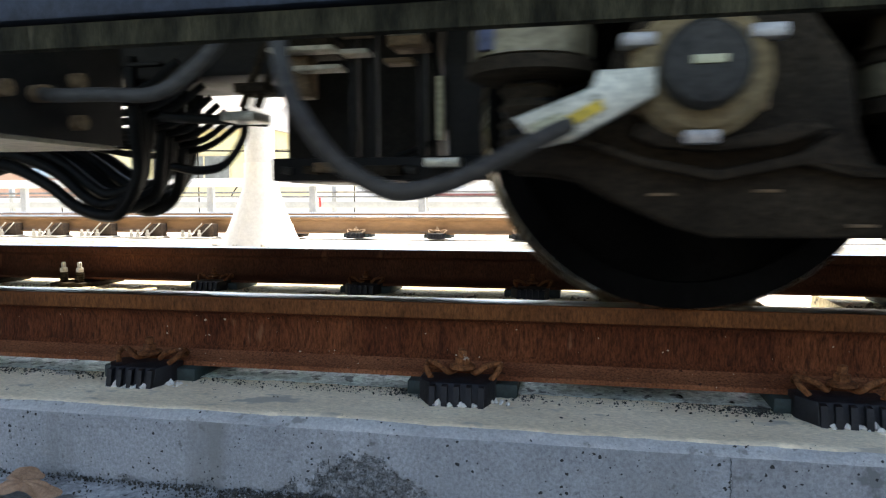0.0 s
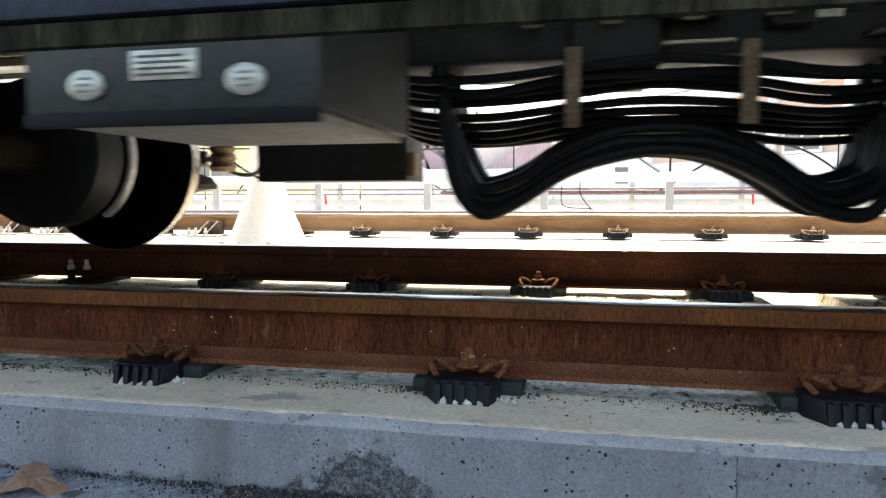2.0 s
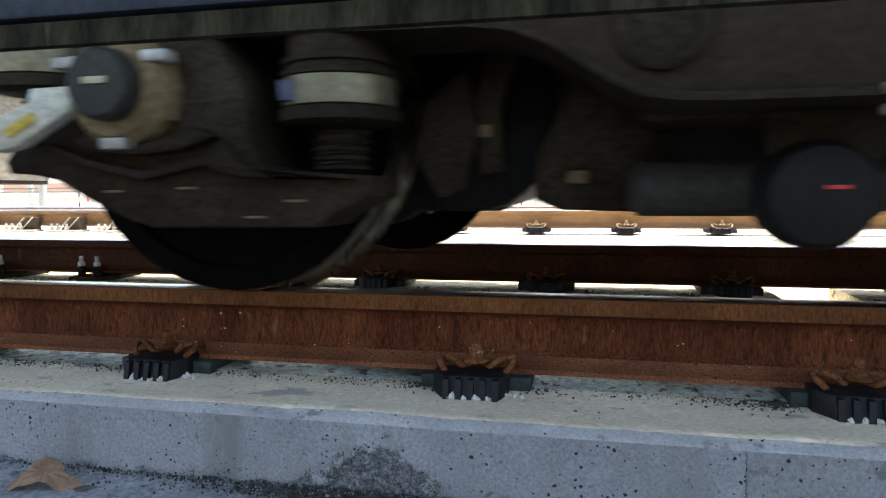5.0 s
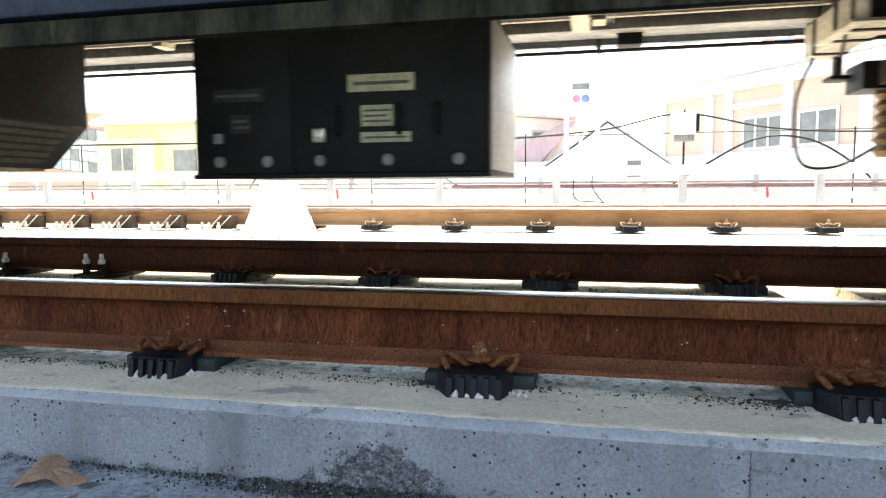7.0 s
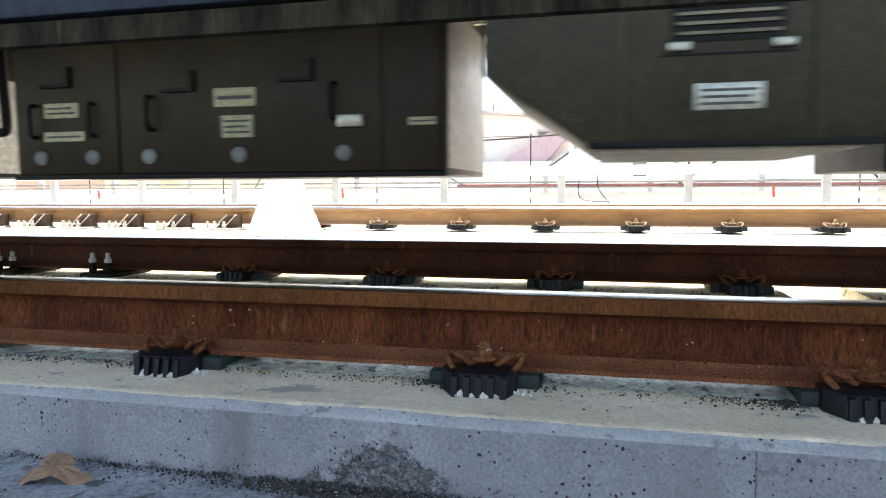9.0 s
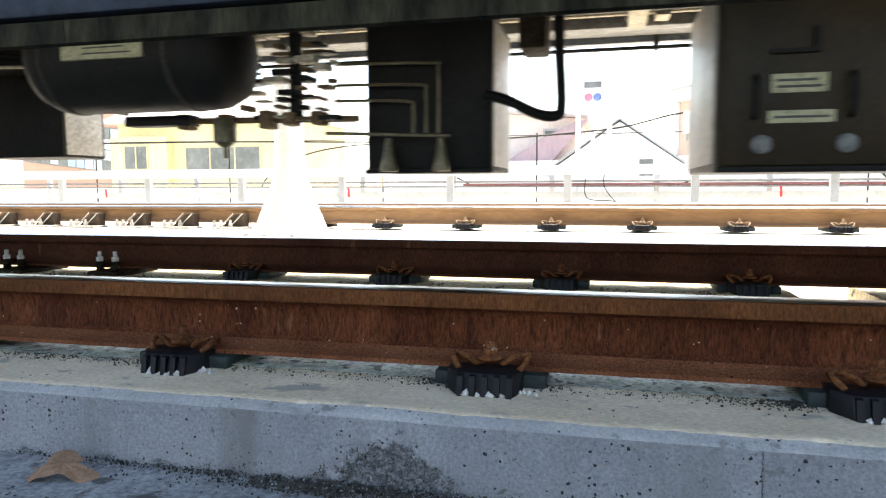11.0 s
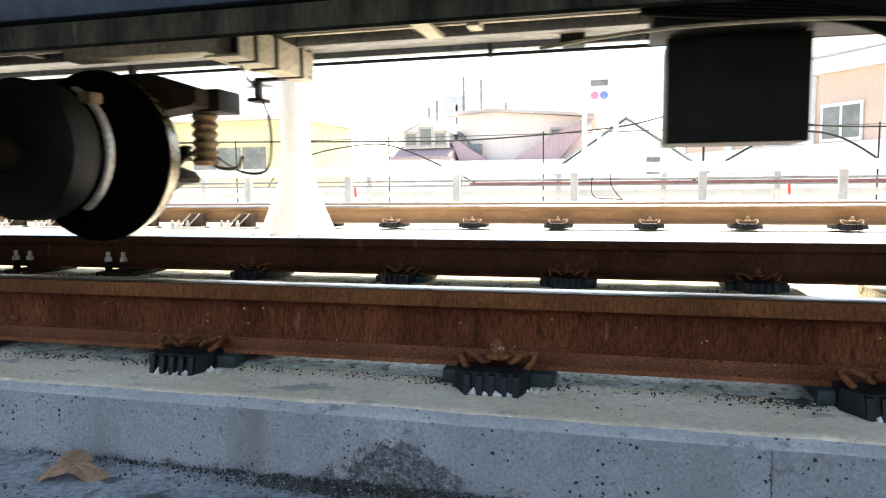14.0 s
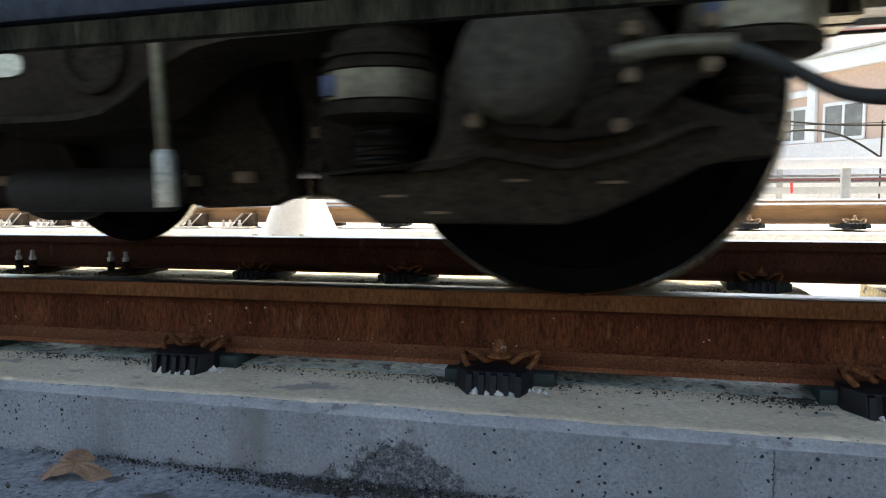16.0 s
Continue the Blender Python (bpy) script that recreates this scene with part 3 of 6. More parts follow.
# ---- rail fasteners ----
def fastener(label, clip):
    f = thing("rail_fastener", label, "rail fastener", "rail fasteners")
    part("base_plate", box(new_bm(), -0.122, 0.118, -0.104, 0.104, -0.195, -0.1635, 0.004), TEAL, f, "dark teal base plate")
    for s in (-1, 1):
        b = new_bm()
        plan = [(-0.090, 0.078), (-0.090, 0.126), (-0.060, 0.164), (0.056, 0.164), (0.072, 0.126), (0.072, 0.078)]
        low = [b.verts.new((x, s * (y + (0.012 if y > 0.15 else 0.0)), -0.198)) for x, y in plan]
        top = [b.verts.new((x, s * (y - 0.004), -0.150)) for x, y in plan]
        sides = [b.faces.new((low[i], low[(i + 1) % 6], top[(i + 1) % 6], top[i])) for i in range(6)] + [b.faces.new(top), b.faces.new(low[::-1])]
        bmesh.ops.recalc_face_normals(b, faces=sides)
        bmesh.ops.bevel(b, geom=b.edges[:], offset=0.003, segments=2, affect="EDGES", profile=0.5)
        for i in range(5):
            x = -0.053 + 0.0255 * i
            lug = [(s * 0.158, -0.152), (s * 0.174, -0.154), (s * 0.183, -0.198), (s * 0.158, -0.198)]
            prism(b, lug, x - 0.006, x + 0.006, "x")
        part("ribbed_shoulder", b, PLASTIC, f, "black ribbed plastic shoulder")
        b = new_bm()
        tube(b, [(-0.018, s * 0.080, -0.142), (-0.03, s * 0.105, -0.141), (-0.046, s * 0.108, -0.128), (-0.062, s * 0.095, -0.124), (-0.079, s * 0.085, -0.124), (-0.078, s * 0.068, -0.134), (-0.065, s * 0.062, -0.142)], 0.0062, 8, 5)
        tube(b, [(0.018, s * 0.080, -0.142), (0.03, s * 0.105, -0.141), (0.046, s * 0.108, -0.128), (0.062, s * 0.095, -0.124), (0.079, s * 0.085, -0.124), (0.078, s * 0.068, -0.134), (0.065, s * 0.062, -0.142)], 0.0062, 8, 5)
        tube(b, [(-0.079, s * 0.086, -0.124), (-0.078, s * 0.108, -0.134), (-0.064, s * 0.126, -0.149)], 0.0062, 8, 4)
        tube(b, [(0.079, s * 0.086, -0.124), (0.078, s * 0.108, -0.134), (0.064, s * 0.126, -0.149)], 0.0062, 8, 4)
        part("tension_clip", b, clip, f, "rusty bent spring steel clip")
        b = new_bm()
        lathe(b, [(0.027, -0.132), (0.028, -0.126), (0.018, -0.122)], (0, s * 0.1, 0), "z", 16)
        lathe(b, [(0.016, -0.124), (0.016, -0.110), (0.010, -0.108), (0.010, -0.094), (0.007, -0.092)], (0, s * 0.1, 0), "z", 6)
        part("bolt", b, clip, f, "rusty hexagon bolt on a washer")
    return f


first = fastener("rusty spring clip fastener with a black ribbed shoulder", RUST_LIGHT)
first.location = (-0.993, 0, 0)
for i in range(-6, 8):
    if i:
        copy_thing(first, pose(-0.993 + 0.75 * i, 0, 0, 0, 0, random.uniform(-2, 2)))
for i in range(0, 9):
    copy_thing(first, pose(-1.69 + 0.75 * i, 1.505, 0))
sunlit = fastener("pale sunlit spring clip fastener on the second track", PALE_CLIP)
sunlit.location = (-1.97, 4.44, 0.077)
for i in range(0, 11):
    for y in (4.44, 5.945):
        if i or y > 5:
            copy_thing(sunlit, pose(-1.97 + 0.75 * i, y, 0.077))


def bolted_chair(label, at, bright):
    """An older fastening with two upright bolts."""
    c = thing("rail_chair", label, "rail fastener", "bolted rail chairs", at)
    part("chair_plate", box(new_bm(), -0.09, 0.09, -0.16, 0.16, -0.2, -0.174, 0.006), STEEL, c)
    for s in (-1, 1):
        for x in (-0.045, 0.045):
            b = new_bm()
            lathe(b, [(0.017 + 0.004 * (k % 2), -0.172 + 0.006 * k) for k in range(9)], (x, s * 0.115, 0), "z", 12)
            part("spring_washer", b, STEEL, c)
            b = lathe(new_bm(), [(0.018, -0.124), (0.018, -0.104), (0.011, -0.102), (0.011, -0.078), (0.008, -0.075)], (x, s * 0.115, 0), "z", 6)
            part("bolt", b, BRIGHT_STEEL if bright else STEEL, c, "pale galvanised bolt")
    return c


chair = bolted_chair("dark bolted rail chair with two pale bolts", (-2.45, 1.505, 0), True)
for i in range(1, 7):
    copy_thing(chair, pose(-2.45 - 0.575 * i, 1.505, 0))
copy_thing(chair, pose(-2.62, 4.44, 0.077))


def anchor_bracket(label, at):
    """A sloped plate with two diagonal bars and bolts beside the rail foot."""
    c = thing("rail_anchor", label, "rail anchor", "rail anchors", at)
    part("foot_plate", box(new_bm(), -0.17, 0.17, -0.26, -0.05, -0.135, -0.12, 0.004), BRIGHT_STEEL, c, "pale dusty foot plate")
    part("slope_plate", prism(new_bm(), [(-0.10, -0.12), (0.14, -0.12), (0.14, 0.0), (0.05, 0.0)], -0.14, -0.05, "y", 0.003), ANCHOR_BROWN, c, "dark rusty sloped plate")
    for x in (0.0, 0.10):
        part("diagonal_bar", tube(new_bm(), [(x - 0.09, -0.16, -0.11), (x + 0.03, -0.15, 0.005)], 0.006, 8, 1), BRIGHT_STEEL, c, "pale diagonal bar")
    for x in (-0.14, -0.07, 0.03):
        part("bolt", lathe(new_bm(), [(0.020, -0.122), (0.020, -0.085), (0.012, -0.083), (0.012, -0.055)], (x, -0.20, 0), "z", 8), BRIGHT_STEEL, c)
    return c


anchor = anchor_bracket("rusty anchor bracket with pale diagonal bars", (-3.50, 4.44, 0.0))
for i in range(1, 9):
    copy_thing(anchor, pose(-3.50 - 0.54 * i, 4.44, 0.0))

# ---- grit, leaf, dirt ----
def strip_spots(x0, x1, count, y, sy, z):
    """Heaps along a line, thick and thin by turns."""
    out = []
    for i in range(60):
        x = x0 + (x1 - x0) * (i + 0.5) / 60
        thick = max(0.0, 0.45 + 0.9 * noise.noise(Vector((x * 4.3, 0, 9))) + 0.5 * noise.noise(Vector((x * 15, 0, 4))))
        out.append((x, y, z, (x1 - x0) / 110, sy, int(count * thick / 60)))
    return out


tagged(finish("grit", stones([(-0.53, -0.345, DECK_Z, 0.10, 0.016, 2600), (-0.40, -0.340, DECK_Z, 0.11, 0.012, 1500)] + strip_spots(-1.9, 0.9, 5200, -0.331, 0.008, DECK_Z)
                             + strip_spots(-1.1, 0.0, 500, -0.37, 0.022, DECK_Z), 4, (0.0008, 0.0042)), GRIT, 0),
       "dark grit and dust along the kerb foot", "grit", kind="stuff")
tagged(finish("pale_chips", stones([(-0.53, -0.347, DECK_Z + 0.001, 0.11, 0.015, 160), (-0.40, -0.342, DECK_Z, 0.11, 0.012, 90)] + strip_spots(-1.9, 0.9, 130, -0.333, 0.009, DECK_Z), 6, (0.0010, 0.0042)), CONCRETE, 0),
       "pale grey concrete chips along the kerb foot", "chips", kind="stuff")
tagged(finish("black_crumbs", stones([(x, y, -0.193, 1.3 * sx, 0.015, n_) for x, sx, n_ in ((-1.42, 0.06, 160), (-1.25, 0.1, 120), (-1.10, 0.03, 80), (-0.78, 0.08, 60), (-0.50, 0.08, 90), (-0.37, 0.03, 160), (-0.10, 0.02, 70), (0.06, 0.05, 60), (0.28, 0.04, 160), (0.36, 0.02, 220), (0.9, 0.1, 90)) for y in (-0.105, -0.086, -0.074)]
                                     + [(x, 1.33, -0.2, 0.2, 0.05, 90) for x in (-2.2, -1.3, -0.5, 0.1)] + strip_spots(-1.9, 0.9, 420, -0.125, 0.034, -0.1935), 9, (0.0005, 0.0038)), GRIT, 0),
       "black crumbs and dirt under the rail foot", "crumbs", kind="stuff")
tagged(finish("dry_earth", stones([(-1.69 + 0.75 * i + d, 1.36, -0.2, 0.07, 0.03, 130) for i in range(7) for d in (-0.16, 0.16) if not 0.6 < -1.69 + 0.75 * i + d < 1.1]
                                  + [(-2.45 - 0.575 * i, 1.34, -0.2, 0.16, 0.05, 220) for i in range(5)], 15, (0.004, 0.013)), EARTH, 0),
       "dry brown earth heaped round the rail fasteners", "earth", kind="stuff")
tagged(finish("mortar_crumbs", stones([(-0.993 + 0.75 * i + 0.0255 * k - 0.040, -0.176, -0.193, 0.003, 0.005, 9) for i in (-1, 0, 1, 2, 3) for k in range(4)] + [(-0.993 + 0.75 * i + 0.085, -0.142, -0.193, 0.014, 0.006, 16) for i in (0, 1, 2, 3)], 11, (0.004, 0.011)), DECK, 0),
       "pale mortar crumbs at the fastener ribs", "crumbs", kind="stuff")

b = new_bm()
rings = []
for i in range(9):
    ring_ = []
    for k in range(84):
        a = 2 * math.pi * k / 84
        lobe = abs(math.cos(1.5 * a + 0.5))
        r = (i + 0.15) / 8.15 * (0.046 + 0.062 * lobe ** 1.3 + 0.005 * math.sin(13 * a))
        x, y = 1.25 * r * math.cos(a), 0.66 * r * math.sin(a)
        z = 0.072 * math.cos(min(1.6, abs(x + 0.018) * (19 if x < -0.018 else 10))) - 0.022 - 0.2 * abs(y) - 0.006 * math.sin(30 * x) + 0.003 * math.sin(7 * a + 60 * r)
        ring_.append(b.verts.new((x, y, z)))
    rings.append(ring_)
for p, q in zip(rings, rings[1:]):
    for k in range(84):
        b.faces.new((p[k], p[(k + 1) % 84], q[(k + 1) % 84], q[k]))
b.faces.new(rings[0])
bmesh.ops.recalc_face_normals(b, faces=b.faces[:])
bmesh.ops.solidify(b, geom=b.faces[:], thickness=0.0012)
leaf = thing("dead_leaf", "dry curled brown leaf on the walkway", "leaf", at=(-1.06, -0.415, DECK_Z + 0.010))
leaf.rotation_euler = (0.32, 0.10, 0.25)
leaf.scale = (0.60, 0.66, 0.40)
part("leaf_blade", b, LEAF, leaf)
part("leaf_stalk", tube(new_bm(), [(-0.05, 0, 0.012), (-0.09, 0.01, -0.01), (-0.125, 0.02, -0.016)], 0.0013, 6, 4), LEAF, leaf)
pebble = thing("pebble", "small dark pebble on the walkway", "pebble", at=(-1.14, -0.50, DECK_Z + 0.006))
part("stone", stones([(0, 0, 0, 0.0, 0.0, 1)], 2, (0.018, 0.02)), GRIT, pebble)

# ---- beam over the camera's view, along the track ----
beam = tagged(thing("platform_edge_beam", "dark stained concrete platform edge with a blue-grey fascia", "platform edge"), kind="structure")
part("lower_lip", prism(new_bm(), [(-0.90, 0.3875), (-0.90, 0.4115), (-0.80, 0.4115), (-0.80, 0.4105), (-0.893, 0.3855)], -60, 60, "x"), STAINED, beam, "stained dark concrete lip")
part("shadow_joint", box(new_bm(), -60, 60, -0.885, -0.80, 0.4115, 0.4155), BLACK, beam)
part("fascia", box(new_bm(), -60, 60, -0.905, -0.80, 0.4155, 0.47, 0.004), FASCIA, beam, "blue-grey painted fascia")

# ---- pedestal with mast between the tracks ----
mast = thing("mast_pedestal", "white flared concrete pedestal carrying a white mast", "mast")
b = lathe(new_bm(), [(0.38, DECK_Z), (0.355, -0.24), (0.295, -0.12), (0.236, 0.02), (0.178, 0.17), (0.135, 0.30), (0.120, 0.40), (0.116, 0.5)], (-2.33, 3.2, 0), "z", 28)
for v in b.verts:
    v.co += Vector((1, 1, 0)) * 0.006 * noise.noise(v.co * 14)
part("flared_foot", b, WHITE_CONCRETE, mast)
part("mast_shaft", lathe(new_bm(), [(0.110, 0.48), (0.108, 4.8), (0.10, 4.82)], (-2.33, 3.2, 0), "z", 24), WHITE_PAINT, mast)
for x, y in ((-2.52, 2.86), (-2.33, 2.79), (-2.14, 2.84)):
    part("anchor_bolt", lathe(new_bm(), [(0.03, DECK_Z), (0.03, DECK_Z + 0.12), (0.018, DECK_Z + 0.12), (0.018, DECK_Z + 0.26)], (x, y, 0), "z", 8), BRIGHT_STEEL, mast)

# ---- fence, parapet, pipes on the far side ----
fence = thing("railing", "white metal railing beyond the second track", "railing")
for i in range(-9, 11):
    x = -0.49 + 1.49 * i
    part("post", box(new_bm(), x - 0.045, x + 0.045, 7.0, 7.07, DECK_Z, 0.40, 0.006), PALE_METAL, fence)
part("top_rail", box(new_bm(), -15, 15, 6.97, 7.09, 0.40, 0.515, 0.008), WHITE_PAINT, fence)
part("bottom_rail", box(new_bm(), -15, 15, 7.01, 7.06, 0.015, 0.05, 0.004), GREY_METAL, fence)
setting("kerb_far", box(new_bm(), -60, 60, 6.8, 7.4, DECK_Z - 0.1, -0.02, 0.01), DECK, "pale concrete kerb under the railing", "kerb")
setting("parapet_far", box(new_bm(), -60, 60, 8.7, 9.0, DECK_Z - 0.5, 0.26, 0.02), DECK, "pale concrete parapet of the viaduct", "parapet")
rack = thing("cable_rack", "pale posts carrying dark pipes and cables behind the railing", "cable rack")
for i in range(-10, 9):
    x = -2.15 + 1.39 * i
    part("post", box(new_bm(), x - 0.035, x + 0.035, 8.0, 8.06, DECK_Z, 0.44, 0.005), PALE_METAL, rack)
part("maroon_pipe", rod(new_bm(), (-2, 7.95, 0.285), (15, 7.95, 0.265), 0.021), MAROON, rack, "dull maroon pipe")
part("grey_pipe", rod(new_bm(), (-16, 7.96, 0.335), (15, 7.96, 0.325), 0.016), GREY_METAL, rack)
part("thin_pipe", rod(new_bm(), (-16, 7.93, 0.29), (15, 7.93, 0.225), 0.012), GREY_METAL, rack)
part("cable_tray", box(new_bm(), -16, 15, 7.98, 8.1, 0.10, 0.19, 0.004), PALE_METAL, rack)


def tag(x):
    t = thing("red_tag", "small red tag hanging below the pipe", "tag", "red tags", (x, 7.9, 0.0))
    part("strip", prism(new_bm(), [(-0.005, 0.11), (0.022, 0.12), (0.016, 0.25), (-0.016, 0.25)], -0.004, 0.004), RED, t)
    return t


for x in (-3.72, 2.13, -7.9):
    tag(x)

lamp = thing("floodlight", "white floodlight on a thin dark stand by the railing", "floodlight")
part("housing", box(new_bm(), 0.905, 1.205, 7.55, 7.65, 0.915, 1.185, 0.012), WHITE_PAINT, lamp)
part("cooling_fins", box(new_bm(), 1.207, 1.245, 7.55, 7.66, 0.95, 1.17, 0.006), BLACK, lamp, "black cooling fins")
part("gear_box", box(new_bm(), 0.945, 1.19, 7.56, 7.66, 0.825, 0.913, 0.012), GREY_METAL, lamp)
part("stand", rod(new_bm(), (1.07, 7.62, DECK_Z), (1.07, 7.62, 0.83), 0.014), DARK_GREY, lamp)
part("top_knob", rod(new_bm(), (1.07, 7.62, 1.18), (1.07, 7.62, 1.23), 0.012), DARK_GREY, lamp)


def cable(name, label, points, r, material):
    c = thing(name, label, "cable")
    part("sheath", tube(new_bm(), points, r, 8, 8), material, c)


cable("conduit", "grey arched conduit behind the railing", [(1.0, 8.75, 0.26), (1.35, 8.4, 0.50), (1.9, 8.2, 0.83), (2.33, 8.2, 0.92), (2.8, 8.2, 0.82), (3.35, 8.4, 0.50), (3.7, 8.75, 0.26)], 0.014, DARK_GREY)
cable("conduit", "long grey conduit swinging along the parapet", [(-16, 8.75, 0.26), (-15.6, 8.3, 1.02), (-9, 8.3, 1.02), (-6.2, 8.3, 1.0), (-3.4, 8.3, 0.94), (-2.0, 8.3, 0.93), (0.0, 8.3, 1.05), (1.1, 8.3, 1.25), (2.2, 8.3, 1.04), (3.3, 8.3, 0.96), (6, 8.3, 0.95), (12, 8.3, 1.0), (12.4, 8.75, 0.26)], 0.012, DARK_GREY)
cable("conduit", "dark arched conduit behind the railing", [(-5.6, 8.75, 0.26), (-5.2, 8.4, 0.5), (-4.5, 8.25, 0.78), (-3.6, 8.25, 0.90), (-3.1, 8.25, 0.82), (-2.5, 8.4, 0.55), (-2.0, 8.75, 0.26)], 0.011, DARK_GREY)
cable("cable", "thin dark cable along the parapet", [(-16.4, 8.75, 0.26), (-16, 8.4, 0.98), (-4, 8.4, 0.99), (3, 8.4, 1.0), (12, 8.4, 0.97), (12.4, 8.75, 0.26)], 0.006, DARK_GREY)
cable("cable", "loose black cable hanging by the railing", [(-0.3, 7.8, 0.36), (-0.27, 7.8, 0.1), (0.1, 7.8, 0.05), (0.25, 7.75, -0.1), (0.3, 7.75, DECK_Z)], 0.006, BLACK)
cable("cable", "loose black cable by the railing posts", [(-0.05, 7.7, 0.45), (-0.05, 7.75, 0.25), (0.1, 7.75, 0.05), (0.3, 7.75, -0.1), (0.34, 7.75, DECK_Z)], 0.006, BLACK)
for x in (-8.4, -5.9, -3.32, -1.0, 3.25):
    s = thing("thin_stake", "thin dark iron stake behind the railing", "stake", "stakes")
    part("stake_bar", rod(new_bm(), (x, 8.3, DECK_Z), (x, 8.3, 1.02), 0.010), DARK_GREY, s)
for x, z in ((-0.42, 1.62), (0.0, 1.42)):
    s = thing("white_pole", "slim white pole behind the railing", "pole", "white poles")
    part("pole_shaft", rod(new_bm(), (x, 8.15, DECK_Z), (x, 8.15, z), 0.035), WHITE_PAINT, s)

# ---- town behind ----
def house_wall(b, x0, x1, y0, y1, z1):
    return box(b, x0, x1, y0, y1, -6.0, z1)


def window(parent, x0, x1, z0, z1, y, bars=1, frame_mat=None, arch=None):
    m = frame_mat or WHITE_PAINT
    w = part("window_frame", box(new_bm(), x0 - 0.08, x1 + 0.08, y - 0.06, y - 0.01, z1, z1 + 0.1), m, parent)
    b_ = new_bm()
    for q in [(x0 - 0.08, x1 + 0.08, z0 - 0.1, z0)] + [(x0 - 0.08 + (x1 - x0 + 0.08) * k / (bars + 1), x0 + (x1 - x0 + 0.08) * k / (bars + 1), z0, z1) for k in range(bars + 2)]:
        box(b_, q[0], q[1], y - 0.06, y - 0.01, q[2], q[3])
    part("window_grid", b_, m, w)
    part("pane", box(new_bm(), x0, x1, y - 0.03, y - 0.02, z0, z1), WINDOW_GLASS, w)


yellow = thing("yellow_house", "low yellow house with a pale tiled roof", "house")
part("wall", house_wall(new_bm(), -25.5, -15.4, 30, 37, 3.75), YELLOW, yellow)
part("corner_block", house_wall(new_bm(), -25.6, -22.2, 29.5, 30.0, 3.0), YELLOW, yellow)
b = new_bm()
prism(b, [(29.3, 3.72), (29.3, 3.85), (34.5, 6.1), (38.5, 4.0), (38.5, 3.8)], -25.9, -15.1, "x")
part("roof", b, PALE_ROOF, yellow, "tiled roof in a pale sunlit colour")
for i in range(20):
    part("tile_rib", box(new_bm(), -25.7 + 0.53 * i, -25.60 + 0.53 * i, 29.3, 29.36, 3.85, 3.93), PALE_ROOF, yellow)
window(yellow, -24.7, -23.4, 1.35, 2.5, 29.5, 1, OCHRE)
window(yellow, -21.4, -17.2, 1.2, 2.4, 30, 2, OCHRE)

glassy = thing("brick_office", "brick-red office with a blue glazed front under a sloping parapet", "office building")
fall = lambda x, k: k * (x + 46.5)
part("wall", prism(new_bm(), [(-46.9, -6.0), (-36.9, -6.0), (-36.9, 6.3), (-46.9, 7.05)], 45, 55), BRICK_RED, glassy)
part("parapet_band", prism(new_bm(), [(-47.0, 7.05), (-36.8, 6.3), (-36.8, 6.75), (-47.0, 7.5)], 44.8, 45.2), WHITE_PAINT, glassy)
part("mullion_grid", prism(new_bm(), [(-46.6, 2.6), (-37.4, 1.5), (-37.4, 5.0), (-46.6, 6.2)], 44.9, 45.0), GREY_METAL, glassy)
for i in range(11):
    for j in range(4):
        x, z = -46.5 + 0.83 * i, 2.72 + 0.87 * j + fall(-46.5 + 0.83 * i, -0.125)
        part("pane", prism(new_bm(), [(x, z), (x + 0.74, z - 0.09), (x + 0.74, z + 0.68), (x, z + 0.77)], 44.84, 44.9), BLUE_GLASS if i in (5, 6) and j in (0, 2) else random.choice((WINDOW_GLASS, PALE_GLASS, PALE_GLASS, PALE_PLASTER)), glassy)

shed = thing("roof_shed", "small grey shed on a distant roof", "shed")
part("wall", house_wall(new_bm(), -31.5, -27.0, 50, 54, 8.8), PALE_PLASTER, shed)
part("roof", prism(new_bm(), [(-32, 8.8), (-26.6, 8.5), (-26.8, 9.0), (-31.5, 9.6)], 49.7, 54.3), PALE_VERGE, shed)

hut = thing("roof_hut", "pale hut with a low pitched roof beyond the roofs", "hut")
part("wall", house_wall(new_bm(), -28.7, -25.7, 48.2, 52, 7.75), PINKISH_WALL, hut)
part("roof", prism(new_bm(), [(-29.1, 7.75), (-25.3, 7.7), (-25.4, 8.15), (-27.6, 8.7), (-28.9, 8.1)], 47.8, 52.3), GREY_METAL, hut)
part("pink_sign", lathe(new_bm(), [(0.35, 48.08), (0.35, 48.18)], (-26.2, 0, 7.2), "y", 18), PINK_PAINT, hut, "round pink sign")
part("hut_window", box(new_bm(), -28.2, -27.4, 48.1, 48.2, 6.9, 7.5), WINDOW_GLASS, hut)

dormer = thing("dormer_house", "house with a purple-brown roof and a white dormer", "house")
part("wall", house_wall(new_bm(), -9.7, -6.9, 27.4, 34, 1.5), PALE_PLASTER, dormer)
part("roof", prism(new_bm(), [(27.2, 1.50), (27.2, 1.62), (30.5, 3.0), (34.5, 1.7), (34.5, 1.5)], -9.7, -6.9, "x"), PURPLE_ROOF, dormer, "purple-brown tiled roof")
part("dormer_wall", prism(new_bm(), [(-9.25, 2.0), (-7.15, 2.0), (-7.15, 2.68), (-8.2, 3.22), (-9.25, 2.68)], 27.9, 31), PALE_PLASTER, dormer)
part("dormer_roof", prism(new_bm(), [(-9.45, 2.62), (-8.2, 3.22), (-6.95, 2.62), (-6.95, 2.76), (-8.2, 3.38), (-9.45, 2.76)], 27.6, 31.2), PALE_VERGE, dormer)
window(dormer, -9.1, -8.65, 2.15, 2.65, 27.9, 0, ROOF_EDGE)
window(dormer, -8.45, -7.95, 2.15, 2.85, 27.9, 0, ROOF_EDGE)
